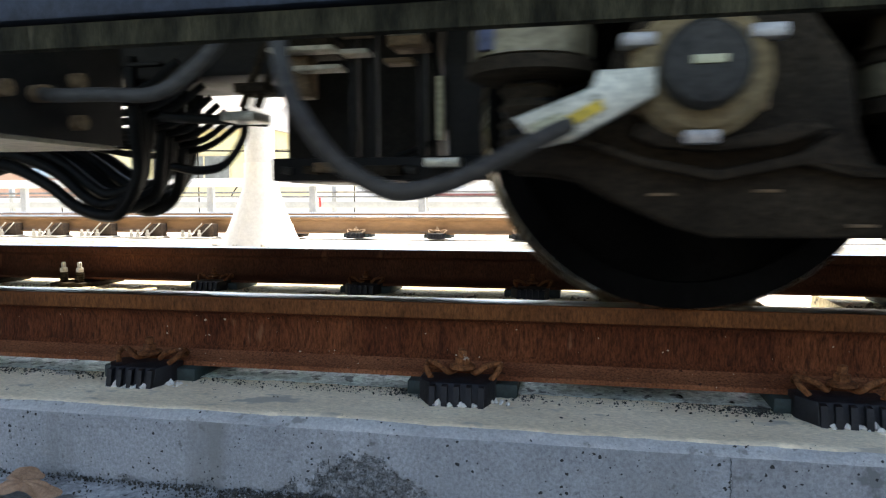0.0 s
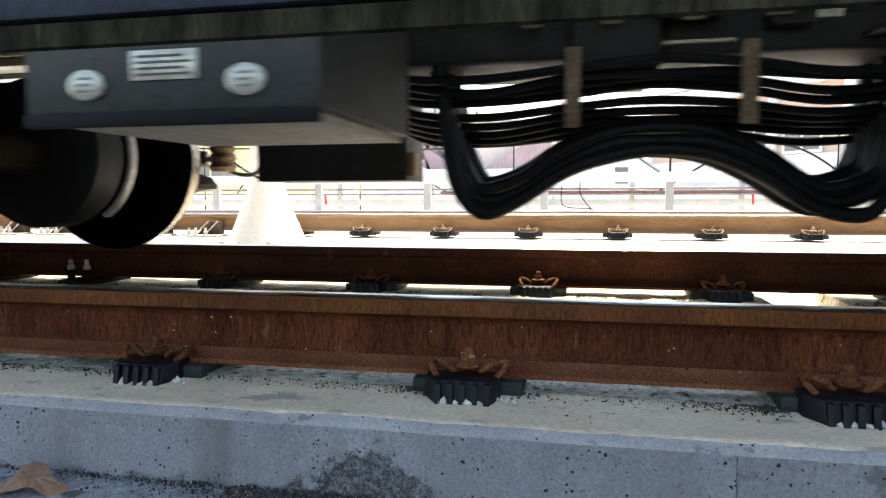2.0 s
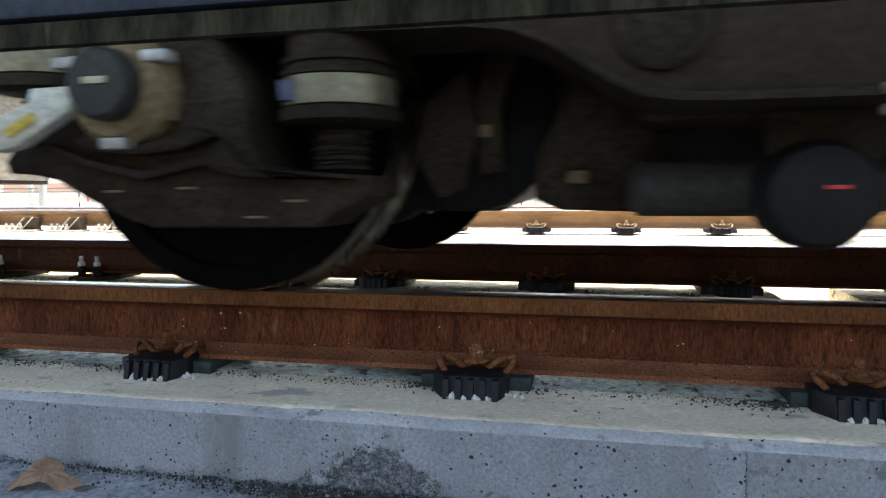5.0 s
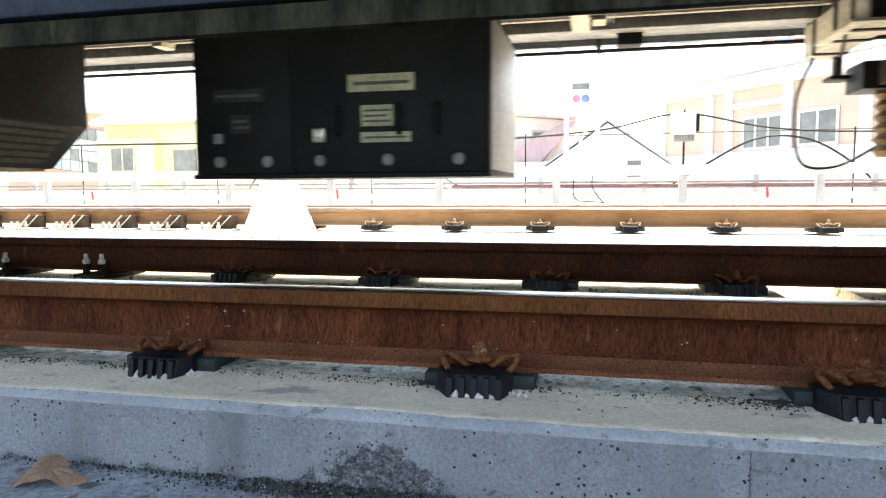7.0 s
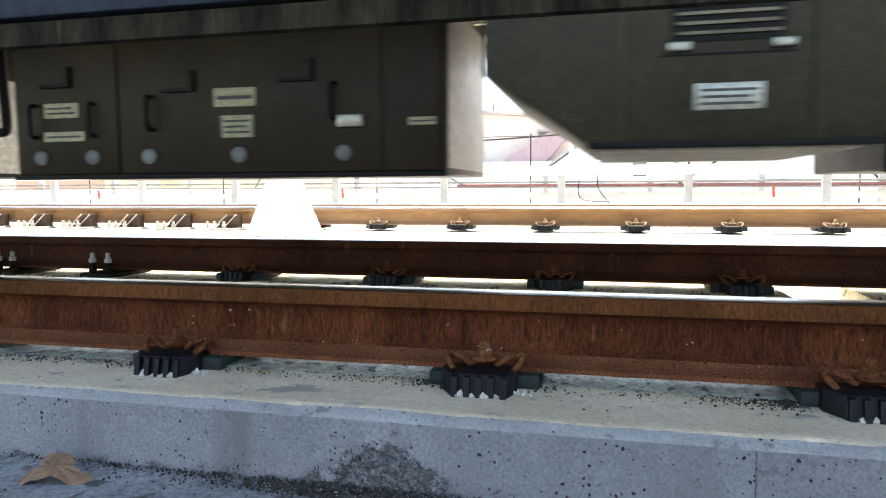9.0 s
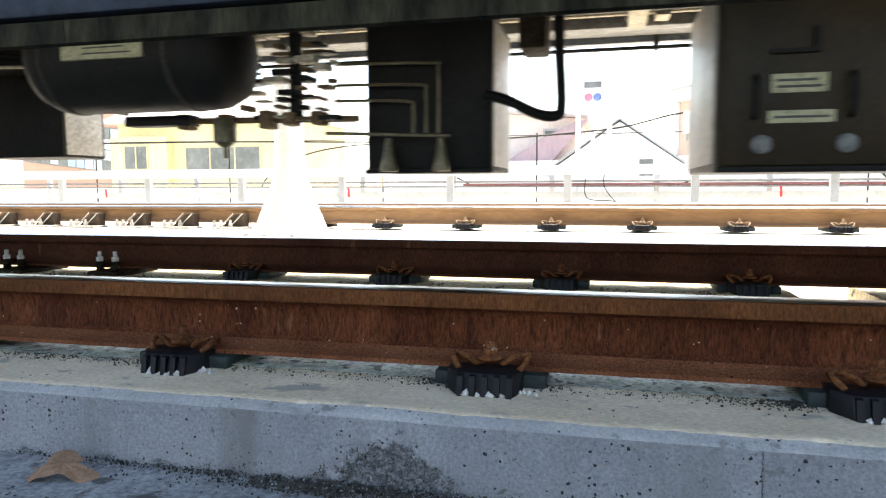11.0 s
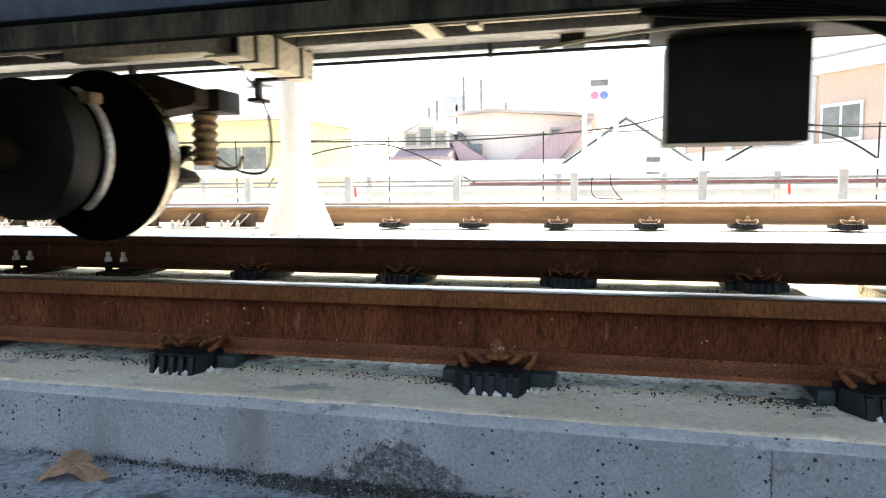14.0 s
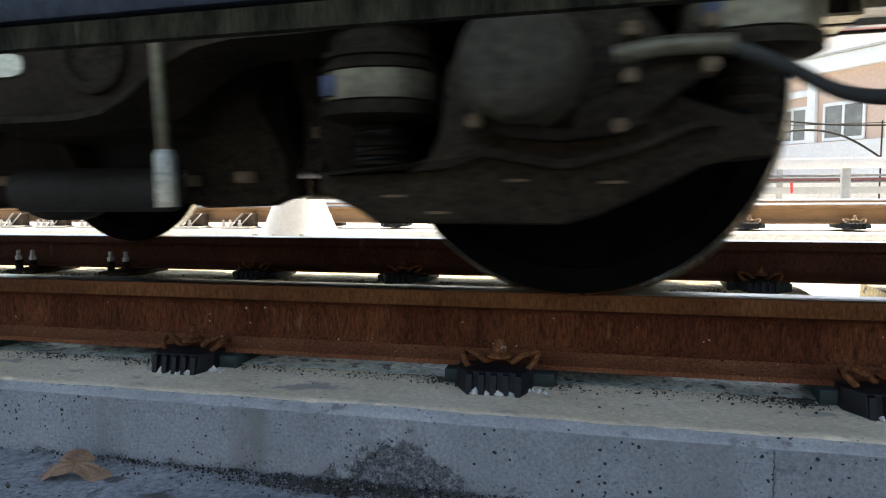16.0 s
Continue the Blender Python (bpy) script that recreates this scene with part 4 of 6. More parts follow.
window(dormer, -7.75, -7.3, 2.15, 2.65, 27.9, 0, ROOF_EDGE)

pink = thing("pink_house", "pale pink plastered house with a flat eaves slab", "house")
part("wall", prism(new_bm(), [(-7.0, -6.0), (-1.2, -6.0), (-1.2, 3.25), (-5.2, 3.6), (-7.0, 3.5)], 29, 36), PINK, pink)
part("roof_slab", prism(new_bm(), [(-7.2, 3.5), (-5.2, 3.6), (-0.9, 3.25), (-0.9, 3.38), (-5.2, 3.75), (-7.2, 3.65)], 28.6, 36.2), ROOF_EDGE, pink)
window(pink, -2.75, -2.3, 2.3, 2.75, 29, 0, ROOF_EDGE)
part("side_roof", prism(new_bm(), [(-4.4, 1.37), (-2.6, 2.45), (-1.3, 3.1), (-0.9, 3.1), (-2.4, 1.37)], 28.0, 28.8), PURPLE_ROOF, pink, "purple-brown lean-to roof")
part("lower_roof", prism(new_bm(), [(-7.1, 2.35), (-6.85, 2.35), (-5.45, 1.42), (-6.7, 1.42)], 28.0, 28.8), PURPLE_ROOF, pink)
part("air_conditioner", box(new_bm(), -6.35, -5.85, 28.5, 29, 1.7, 2.2, 0.03), GREY_METAL, pink)
part("front_terrace", box(new_bm(), -7.4, -0.8, 26.6, 28.9, -6.0, 1.36, 0.03), PALE_PLASTER, pink)
for k in range(4):
    part("wall_pipe", tube(new_bm(), [(-7.1 + 0.12 * k, 28.7, 2.75 - 0.1 * k), (-6.7 + 0.1 * k, 28.7, 2.65 - 0.12 * k), (-6.45 + 0.08 * k, 28.7, 2.2 - 0.1 * k), (-6.3, 28.7, 2.05 - 0.1 * k)], 0.03, 6, 4), GREY_METAL, pink)
part("roof_tank", box(new_bm(), -8.1, -7.2, 31, 32, 3.7, 4.7, 0.03), PALE_METAL, pink, "pale roof tank")
for x, z in ((-8.9, 3.9), (-8.5, 4.2), (-7.5, 3.95), (-7.15, 5.25), (-6.3, 5.1), (-5.1, 4.0)):
    part("roof_aerial", box(new_bm(), x - 0.05, x + 0.05, 31, 31.1, 3.3, z + 0.3), GREY_METAL, pink)

white = thing("white_gable_house", "white gabled house with a grey roof verge", "house")
part("wall", prism(new_bm(), [(-1.75, -6.0), (2.45, -6.0), (2.45, 0.75), (0.3, 2.25), (-1.75, 0.8)], 20, 27), PALE_PLASTER, white)
for side in (1, -1):
    slope = [(0.3 - side * 2.35, 0.64), (0.3, 2.30), (0.3, 2.37), (0.3 - side * 2.35, 0.71)]
    part("roof_verge", prism(new_bm(), slope, 19.92, 27.2), PALE_METAL, white, "pale grey roof verge")
window(white, 0.9, 1.3, 0.6, 1.1, 20, 0)

# the peach building stands at an angle
peach = thing("peach_building", "peach plastered building with white pilasters and windows", "building", at=(1.75, 30.0, 0))
peach.rotation_euler = (0, 0, math.atan2(-9.0, 6.1))
part("wall", house_wall(new_bm(), 1.8, 16, 0, 8, 3.75), PEACH, peach)
part("cornice", box(new_bm(), 1.6, 16.2, -0.25, 8.2, 3.75, 4.25, 0.03), WHITE_PAINT, peach)
part("cornice_lip", box(new_bm(), 1.55, 16.25, -0.34, 0.0, 4.25, 4.33, 0.02), PALE_METAL, peach)
part("plinth_band", box(new_bm(), 1.7, 16.1, -0.12, 0, 0.2, 1.55), PALE_PLASTER, peach)
for x, w in ((1.8, 0.12), (4.23, 0.36), (5.25, 0.30), (7.84, 0.32), (10.6, 0.36)):
    part("pilaster", box(new_bm(), x, x + w, -0.16, 0.0, 1.55, 3.75, 0.02), WHITE_PAINT, peach)
part("lintel_band", box(new_bm(), 5.55, 7.84, -0.12, 0.0, 3.08, 3.30, 0.02), WHITE_PAINT, peach)
for x0, x1, bars in ((6.12, 7.72, 2), (8.48, 9.80, 1)):
    window(peach, x0, x1, 1.68, 2.68, -0.02, bars)
far_roof = thing("red_roof_building", "distant building with a dark red roof and a blue gable", "building")
part("wall", house_wall(new_bm(), 13.5, 30, 60, 70, 12.2), PALE_PLASTER, far_roof)
part("roof", prism(new_bm(), [(59.5, 12.2), (59.5, 12.4), (65, 15.5), (70.5, 12.4), (70.5, 12.2)], 14.8, 30, "x"), RED_ROOF, far_roof)
part("blue_gable", prism(new_bm(), [(13.9, 12.2), (15.4, 12.2), (14.6, 13.5)], 59.2, 60), BLUE_PAINT, far_roof, "blue triangular gable")
board = thing("notice_board", "white board with a grey bar and two round marks", "notice board")
part("panel", box(new_bm(), -0.55, -0.08, 12.0, 12.04, 1.75, 2.35, 0.005), WHITE_PAINT, board)
part("grey_bar", box(new_bm(), -0.48, -0.16, 11.99, 11.999, 2.15, 2.26), GREY_METAL, board)
part("pink_disc", lathe(new_bm(), [(0.075, 11.985), (0.075, 11.998)], (-0.40, 0, 1.97), "y", 20), PINK_PAINT, board)
part("blue_disc", lathe(new_bm(), [(0.075, 11.985), (0.075, 11.998)], (-0.23, 0, 1.97), "y", 20), BLUE_PAINT, board)
part("board_post", rod(new_bm(), (-0.31, 12.05, -6), (-0.31, 12.05, 1.8), 0.04), WHITE_PAINT, board)

# ---- the train ----
WHEEL_R, GAUGE_MID = 0.41, 0.7525
TRAVEL = [(0, -8.607), (0.5, -8.024), (1, -7.435), (1.5, -6.838), (2, -6.227), (2.5, -5.600), (3, -4.967), (3.5, -4.340),
          (4, -3.731), (4.5, -3.103), (5, -2.453), (5.5, -1.801), (6, -1.166), (6.5, -0.570), (7, 0.000), (7.5, 0.576),
          (8, 1.159), (8.5, 1.749), (9, 2.343), (9.5, 2.934), (10, 3.522), (10.5, 4.108), (11, 4.694), (11.5, 5.283),
          (12, 5.875), (12.5, 6.471), (13, 7.071), (13.5, 7.676), (14, 8.286), (14.5, 8.902), (15, 9.526), (15.5, 10.153),
          (16, 10.783)]
WHEELSETS = []
COUPLED = 0.32     # the leading car stands this much further along than its own plan


def across(b, s):
    """Mirror a mesh from the near side to the far side of the train when s is -1."""
    if s < 0:
        for v in b.verts:
            v.co.y = 2 * GAUGE_MID - v.co.y
        bmesh.ops.reverse_faces(b, faces=b.faces[:])
    return b


def wheelset(car, x):
    """Two wheels on an axle, turning about the axle's middle."""
    ax = part("wheelset", lathe(new_bm(), [(0.06, -1.0), (0.065, -0.8), (0.09, -0.72), (0.082, -0.6), (0.08, 0.6), (0.09, 0.72), (0.065, 0.8), (0.06, 1.0)], (0, 0, 0), "y", 28), STEEL, car, "dark steel axle with two wheels")
    ax.location = (x, GAUGE_MID, WHEEL_R)
    for s in (-1, 1):
        y = s * GAUGE_MID
        rim = [(0.352, s * 0.067), (0.375, s * 0.067), (WHEEL_R - 0.004, s * 0.065), (WHEEL_R - 0.001, s * 0.055), (WHEEL_R, 0.0), (WHEEL_R + 0.003, -s * 0.03), (WHEEL_R + 0.02, -s * 0.042), (WHEEL_R + 0.027, -s * 0.052), (WHEEL_R + 0.022, -s * 0.064), (WHEEL_R + 0.004, -s * 0.068), (0.36, -s * 0.068), (0.352, -s * 0.05)]
        part("tyre", lathe(new_bm(), [(r, y + d) for r, d in rim], (0, 0, 0), "y", 64, True), TYRE_SIDE, ax, "near-black wheel tyre")
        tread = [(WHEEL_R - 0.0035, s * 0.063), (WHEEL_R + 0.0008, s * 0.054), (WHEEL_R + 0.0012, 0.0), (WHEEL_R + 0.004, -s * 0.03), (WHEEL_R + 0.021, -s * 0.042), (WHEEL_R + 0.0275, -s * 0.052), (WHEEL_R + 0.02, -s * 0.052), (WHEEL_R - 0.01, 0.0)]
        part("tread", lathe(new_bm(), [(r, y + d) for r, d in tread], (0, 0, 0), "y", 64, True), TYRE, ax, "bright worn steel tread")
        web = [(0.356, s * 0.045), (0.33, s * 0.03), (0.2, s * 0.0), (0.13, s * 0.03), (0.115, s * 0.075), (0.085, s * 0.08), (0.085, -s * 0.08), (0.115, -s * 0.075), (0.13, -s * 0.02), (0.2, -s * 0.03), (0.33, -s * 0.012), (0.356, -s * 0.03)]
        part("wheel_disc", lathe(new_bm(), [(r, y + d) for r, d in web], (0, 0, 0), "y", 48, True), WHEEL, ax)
    part("paint_mark", box(new_bm(), -0.035, 0.035, -0.28, -0.18, 0.078, 0.083), LABEL, ax, "white paint mark")
    WHEELSETS.append((ax, x))
    return ax


def coil(b, x, y, z0, z1, r, wire=0.013, turns=4):
    pts = [(x + r * math.cos(a), y + r * math.sin(a), z0 + (z1 - z0) * a / (2 * math.pi * turns)) for a in [k * math.pi / 6 for k in range(12 * turns + 1)]]
    return tube(b, pts, wire, 8, 2)


def strap(x, z):
    """An open steel strap round the gear case, from its clamp down one side."""
    b, rows = new_bm(), []
    for k in range(33):
        a = radians(62 - 118 * k / 32)
        rows.append([b.verts.new((x + r * math.cos(a), y, z + r * math.sin(a))) for r, y in ((0.318, 1.140), (0.334, 1.143), (0.334, 1.182), (0.318, 1.186))])
    for p, q in zip(rows, rows[1:]):
        for j in range(4):
            b.faces.new((p[j], p[(j + 1) % 4], q[(j + 1) % 4], q[j]))
    b.faces.new(rows[0])
    b.faces.new(rows[-1])
    bmesh.ops.recalc_face_normals(b, faces=b.faces[:])
    return b


def bogie(car, x1, x2):
    """A two-axle bogie: x1 the axle towards the front, x2 the other."""
    xc, half = (x1 + x2) / 2, (x1 - x2) / 2
    frame_ = None
    for s in (1, -1):
        bottom = [(-half - 0.44, 0.69), (-half - 0.10, 0.65), (-half + 0.02, 0.61), (-half + 0.10, 0.565), (-half + 0.23, 0.540), (-half + 0.35, 0.532), (-half + 0.47, 0.528), (-half + 0.62, 0.526), (-half + 0.70, 0.515), (-half + 0.76, 0.490), (-half + 0.81, 0.458), (-half + 0.86, 0.424), (-half + 0.915, 0.399), (-half + 0.97, 0.390), (-0.12, 0.388)]
        outline = bottom + [(-a, z) for a, z in bottom[::-1]] + [(half + 0.44, 0.77), (half + 0.15, 0.86), (-half - 0.15, 0.86), (-half - 0.44, 0.77)]
        o = part("bogie_side_frame", across(prism(new_bm(), [(xc + a, z) for a, z in outline], -0.33, -0.17, "y", 0.012), s), PINKISH, car, "dusty pinkish-grey welded bogie frame")
        frame_ = frame_ or o
        # flange along the frame's lower edge
        low = [(xc + a, z) for a, z in bottom] + [(xc - a, z) for a, z in bottom[::-1]]
        part("lower_flange", across(prism(new_bm(), [(a, z) for a, z in low] + [(a, z - 0.014) for a, z in low[::-1]], -0.36, -0.14), s), STEEL, o)
        # round openings and the spring pot in the middle
        for a in (-0.22, 0.22):
            part("round_boss", across(lathe(new_bm(), [(0.078, -0.33), (0.078, -0.350), (0.070, -0.356), (0.056, -0.356), (0.052, -0.34)], (xc + a, 0, 0.505), "y", 24), s), STEEL, o)
        if xc < 0:
            oval = [(xc - 0.021 + 0.062 * math.copysign(abs(math.cos(k)) ** 0.6, math.cos(k)), 0.497 + 0.024 * math.copysign(abs(math.sin(k)) ** 0.6, math.sin(k))) for k in [q * math.pi / 14 for q in range(28)]]
            part("number_plate", across(prism(new_bm(), oval, -0.338, -0.331), s), SILVER, o, "oval silver maker's plate")
        else:
            for z in (0.352, 0.385):
                part("pale_fitting", across(box(new_bm(), xc + 0.10, xc + 0.15, -0.37, -0.35, z - 0.010, z + 0.008, 0.004), s), BAND, o)
        for e, x in ((1, x1), (-1, x2)):
            d = lambda pts: [(x + e * a, z) for a, z in pts]
            arm = d([(-0.45, 0.262), (-0.445, 0.225), (-0.37, 0.19), (-0.34, 0.168), (0.0, 0.166), (0.05, 0.18), (0.15, 0.225), (0.22, 0.262), (0.27, 0.272), (0.325, 0.275), (0.332, 0.30),
                     (0.30, 0.335), (0.24, 0.355), (0.17, 0.38), (0.16, 0.47), (0.10, 0.55), (-0.12, 0.55), (-0.20, 0.44), (-0.215, 0.33), (-0.235, 0.285), (-0.27, 0.275)])
            box_ = part("axlebox_arm", across(prism(new_bm(), arm, -0.36, -0.16, "y", 0.012), s), STEEL, car, "dusty grey cast axlebox arm")
            rib = d([(-0.43, 0.255), (-0.27, 0.262), (-0.20, 0.29), (-0.17, 0.33), (-0.12, 0.30), (0.0, 0.275), (0.12, 0.30), (0.2, 0.33), (0.24, 0.335), (0.24, 0.323), (0.2, 0.318), (0.12, 0.285), (0.0, 0.258), (-0.13, 0.283), (-0.2, 0.262)])
            part("arm_rib", across(prism(new_bm(), rib, -0.385, -0.355, "y", 0.004), s), STEEL, box_)
            big_cover = (e == 1)
            if big_cover:
                part("axle_cover", across(lathe(new_bm(), [(0.108, -0.355), (0.108, -0.38), (0.100, -0.388), (0.096, -0.40), (0.093, -0.445), (0.087, -0.458), (0.075, -0.464), (0.02, -0.466)], (x - 0.07, 0, 0.430), "y", 40), s), HOUSING, box_, "dark grey round axle-end housing")
                part("speed_sensor_link", across(tube(new_bm(), [(x + 0.08, -0.43, 0.43), (x + 0.16, -0.43, 0.44), (x + 0.25, -0.42, 0.44)], 0.016, 10, 4), s), BAND, box_)
                part("sensor_hose", across(tube(new_bm(), [(x + 0.24, -0.42, 0.44), (x + 0.32, -0.42, 0.405), (x + 0.40, -0.42, 0.362), (x + 0.48, -0.42, 0.352), (x + 0.54, -0.40, 0.365), (x + 0.60, -0.34, 0.41)], 0.0115, 10, 6), s), DUSTY_RUBBER, box_, "grey rubber hose")
                part("link_bracket", across(prism(new_bm(), [(x + 0.02, 0.31), (x + 0.12, 0.33), (x + 0.24, 0.42), (x + 0.24, 0.48), (x + 0.19, 0.48), (x + 0.10, 0.39), (x + 0.02, 0.36)], -0.40, -0.36, "y", 0.006), s), STEEL, box_)
                for bx, bz in ((x + 0.105, 0.47), (x + 0.105, 0.40), (x + 0.22, 0.475), (x + 0.22, 0.41), (x - 0.14, 0.34), (x + 0.09, 0.325)):
                    part("bolt", across(lathe(new_bm(), [(0.012, -0.43), (0.012, -0.40), (0.012, -0.36)], (bx, 0, bz), "y", 8), s), BROWN, box_)
            else:
                part("axlebox_housing", across(lathe(new_bm(), [(0.106, -0.36), (0.106, -0.40), (0.098, -0.408), (0.090, -0.42), (0.06, -0.42)], (x - 0.03, 0, 0.428), "y", 36), s), OCHRE_DUST, box_, "ochre-stained axlebox housing")
                part("axle_cover", across(lathe(new_bm(), [(0.066, -0.41), (0.066, -0.45), (0.058, -0.461), (0.02, -0.463)], (x - 0.03, 0, 0.430), "y", 36), s), DARK_GREY, box_, "dark round axle-end cap")
                part("cap_label", across(box(new_bm(), x - 0.052, x - 0.004, -0.467, -0.463, 0.4265, 0.4395, 0.002), s), LABEL, box_)
                part("wear_plate", across(box(new_bm(), x - 0.135, x + 0.075, -0.385, -0.36, 0.365, 0.500, 0.010), s), BROWN, box_)
                for bx, bz in ((x - 0.125, 0.475), (x + 0.062, 0.480), (x - 0.03, 0.325)):
                    part("bolt", across(box(new_bm(), bx - 0.026, bx + 0.026, -0.425, -0.385, bz - 0.011, bz + 0.011, 0.005), s), PALE_GREY, box_)
                link = part("tagged_link", across(prism(new_bm(), [(x - 0.315, 0.358), (x - 0.275, 0.312), (x - 0.225, 0.322), (x - 0.10, 0.388), (x - 0.10, 0.430), (x - 0.185, 0.428), (x - 0.195, 0.402)], -0.44, -0.40, "y", 0.005), s), LINK_PAINT, box_, "cream painted link plate")
                part("yellow_stripe", across(prism(new_bm(), [(x - 0.245, 0.352), (x - 0.232, 0.338), (x - 0.175, 0.368), (x - 0.182, 0.384)], -0.445, -0.44), s), YELLOW_PAINT, box_, "yellow stripe")
            part("arm_scoop", across(prism(new_bm(), d([(-0.16, 0.335), (-0.09, 0.312), (0.0, 0.304), (0.09, 0.312), (0.13, 0.33), (0.12, 0.352), (0.0, 0.322), (-0.13, 0.352)]), -0.40, -0.358, "y", 0.006), s), STEEL, box_)
            for a, z in ((-0.30, 0.215), (-0.22, 0.185), (-0.08, 0.24), (0.08, 0.235)):
                part("casting_mark", across(box(new_bm(), x + e * a - 0.02, x + e * a + 0.02, -0.3625, -0.36, z, z + 0.005, 0.001), s), BROWN, box_)
            for a, z0, up in ((-0.355, 0.268, 0.0), (0.30, 0.285, 0.083))[:2 if s > 0 else 1]:
                part("coil_spring", across(coil(new_bm(), x + e * a, -0.26, z0 + 0.006, 0.36 + up, 0.040), s), BLACK, box_, "black coil spring")
                b = lathe(new_bm(), [(0.046 + 0.012 * (k % 2), z0 + (0.358 + up - z0) * k / 10) for k in range(11)], (x + e * a, -0.26, 0), "z", 24)
                part("spring_cover", across(b, s), STEEL, box_, "dusty ribbed rubber cone")
                b = lathe(new_bm(), [(0.05, 0.356), (0.100, 0.360), (0.116, 0.366), (0.116, 0.388), (0.104, 0.392), (0.104, 0.446), (0.113, 0.448), (0.113, 0.458), (0.102, 0.461), (0.102, 0.469), (0.110, 0.472), (0.110, 0.482), (0.098, 0.485), (0.098, 0.57)], (x + e * a, -0.26, up), "z", 32)
                part("spring_cap", across(b, s), STEEL, box_)
                part("cap_band", across(lathe(new_bm(), [(0.104, 0.392), (0.1095, 0.394), (0.1095, 0.445), (0.104, 0.447)], (x + e * a, -0.26, up), "z", 32), s), BAND, box_, "dull steel band round the spring cap")
                part("blue_mark", across(box(new_bm(), x + e * a - 0.085, x + e * a - 0.055, -0.355, -0.333, 0.40 + up, 0.438 + up, 0.004), s), BLUE_MARK, box_, "small dull blue mark")
        # upright damper and brake hangers between the axles
        for a in (0.405, -0.405) if xc < 0 else ():
            part("damper_rod", across(rod(new_bm(), (xc + a, -0.38, 0.225), (xc + a * 0.975, -0.38, 0.56), 0.011), s), BAND, o, "dull steel upright damper rod")
            part("damper_foot", across(lathe(new_bm(), [(0.02, 0.20), (0.02, 0.30), (0.014, 0.31)], (xc + a, -0.38, 0), "z", 16), s), SILVER, o)
        for e in (1, -1):
            d = lambda pts: [(xc + e * a, z) for a, z in pts]
            part("brake_hanger", across(prism(new_bm(), d([(0.155, 0.200), (0.165, 0.295), (0.245, 0.44), (0.26, 0.62), (0.38, 0.62), (0.385, 0.44), (0.45, 0.32), (0.458, 0.215), (0.40, 0.19), (0.22, 0.185)]), 0.02, 0.10, "y", 0.014), s), STEEL, o, "dusty brake hanger")
            part("brake_block", across(prism(new_bm(), d([(0.60, 0.50), (0.70, 0.42), (0.71, 0.30), (0.66, 0.22), (0.61, 0.24), (0.57, 0.36)]), -0.05, 0.05, "y", 0.006), s), STEEL, o)
            part("hanger_link", across(prism(new_bm(), d([(0.47, 0.60), (0.53, 0.60), (0.60, 0.40), (0.57, 0.27), (0.52, 0.28), (0.53, 0.40)]), -0.02, 0.03, "y", 0.006), s), STEEL, o)
            for a, z in ((0.20, 0.255), (0.36, 0.262), (0.57, 0.365)):
                part("bolt", across(box(new_bm(), xc + e * a - 0.022, xc + e * a + 0.022, -0.03, 0.02, z - 0.014, z + 0.014, 0.005), s), BROWN, o)
        if xc > 0:
            part("brake_actuator", across(lathe(new_bm(), [(0.05, -0.25), (0.085, -0.24), (0.098, -0.215), (0.098, -0.12), (0.09, -0.09)], (xc + 0.06, 0, 0.222), "y", 30), s), BLACK, o, "black round brake actuator")
            part("red_mark", across(box(new_bm(), xc + 0.06, xc + 0.095, -0.254, -0.2495, 0.232, 0.239, 0.001), s), RED, o, "small red mark")
            part("actuator_bracket", across(prism(new_bm(), [(xc - 0.02, 0.40), (xc + 0.22, 0.40), (xc + 0.20, 0.30), (xc + 0.16, 0.27), (xc + 0.0, 0.27)], -0.16, -0.09, "y", 0.008), s), STEEL, o)
        part("air_cylinder", across(lathe(new_bm(), [(0.03, -0.26), (0.055, -0.24), (0.055, 0.2), (0.03, 0.22)], (xc, -0.08, 0.235), "x", 24), s), DARK_GREY, o, "dark cylindrical brake actuator")
    part("bolster", box(new_bm(), xc - 0.24, xc + 0.24, -0.12, 1.62, 0.36, 0.80, 0.03), STEEL, car, "grey steel bolster beam")
    part("transom", box(new_bm(), xc - 0.42, xc + 0.42, 0.1, 1.4, 0.28, 0.50, 0.03), BLACK, car)
    for e, x in ((1, x1), (-1, x2)):
        part("traction_motor", lathe(new_bm(), [(0.18, 0.18), (0.24, 0.20), (0.24, 0.86), (0.20, 0.90)], (x - e * 0.52, 0, 0.42), "y", 28), BLACK, car, "black traction motor")
        g = part("gear_case", lathe(new_bm(), [(0.24, 0.93), (0.315, 0.96), (0.32, 1.10), (0.30, 1.14)], (x, 0, 0.42), "y", 44), BLACK, car, "black round gear case")
        part("gear_case_body", box(new_bm(), min(x, x - e * 0.55), max(x, x - e * 0.55), 0.95, 1.13, 0.16, 0.62, 0.05), BLACK, g)
        part("steel_band", strap(x, 0.42), PALE_GREY, g, "pale steel clamping band")
        part("band_clamp", box(new_bm(), x + 0.20, x + 0.27, 1.12, 1.2, 0.635, 0.685, 0.008), BROWN, g)
        # antenna box and spring on the far end of the axle
        part("antenna_box", box(new_bm(), x + e * 0.40 - 0.10, x + e * 0.40 + 0.10, 1.80, 2.02, 0.66, 0.78, 0.006), BLACK, car, "black box beside the far wheel")
        b = lathe(new_bm(), [(0.055 + 0.02 * (k % 2), 0.37 + 0.025 * k) for k in range(13)], (x + e * 0.34, 1.9, 0), "z", 20)
        part("rubber_spring", b, BROWN, car, "brown ribbed rubber spring")
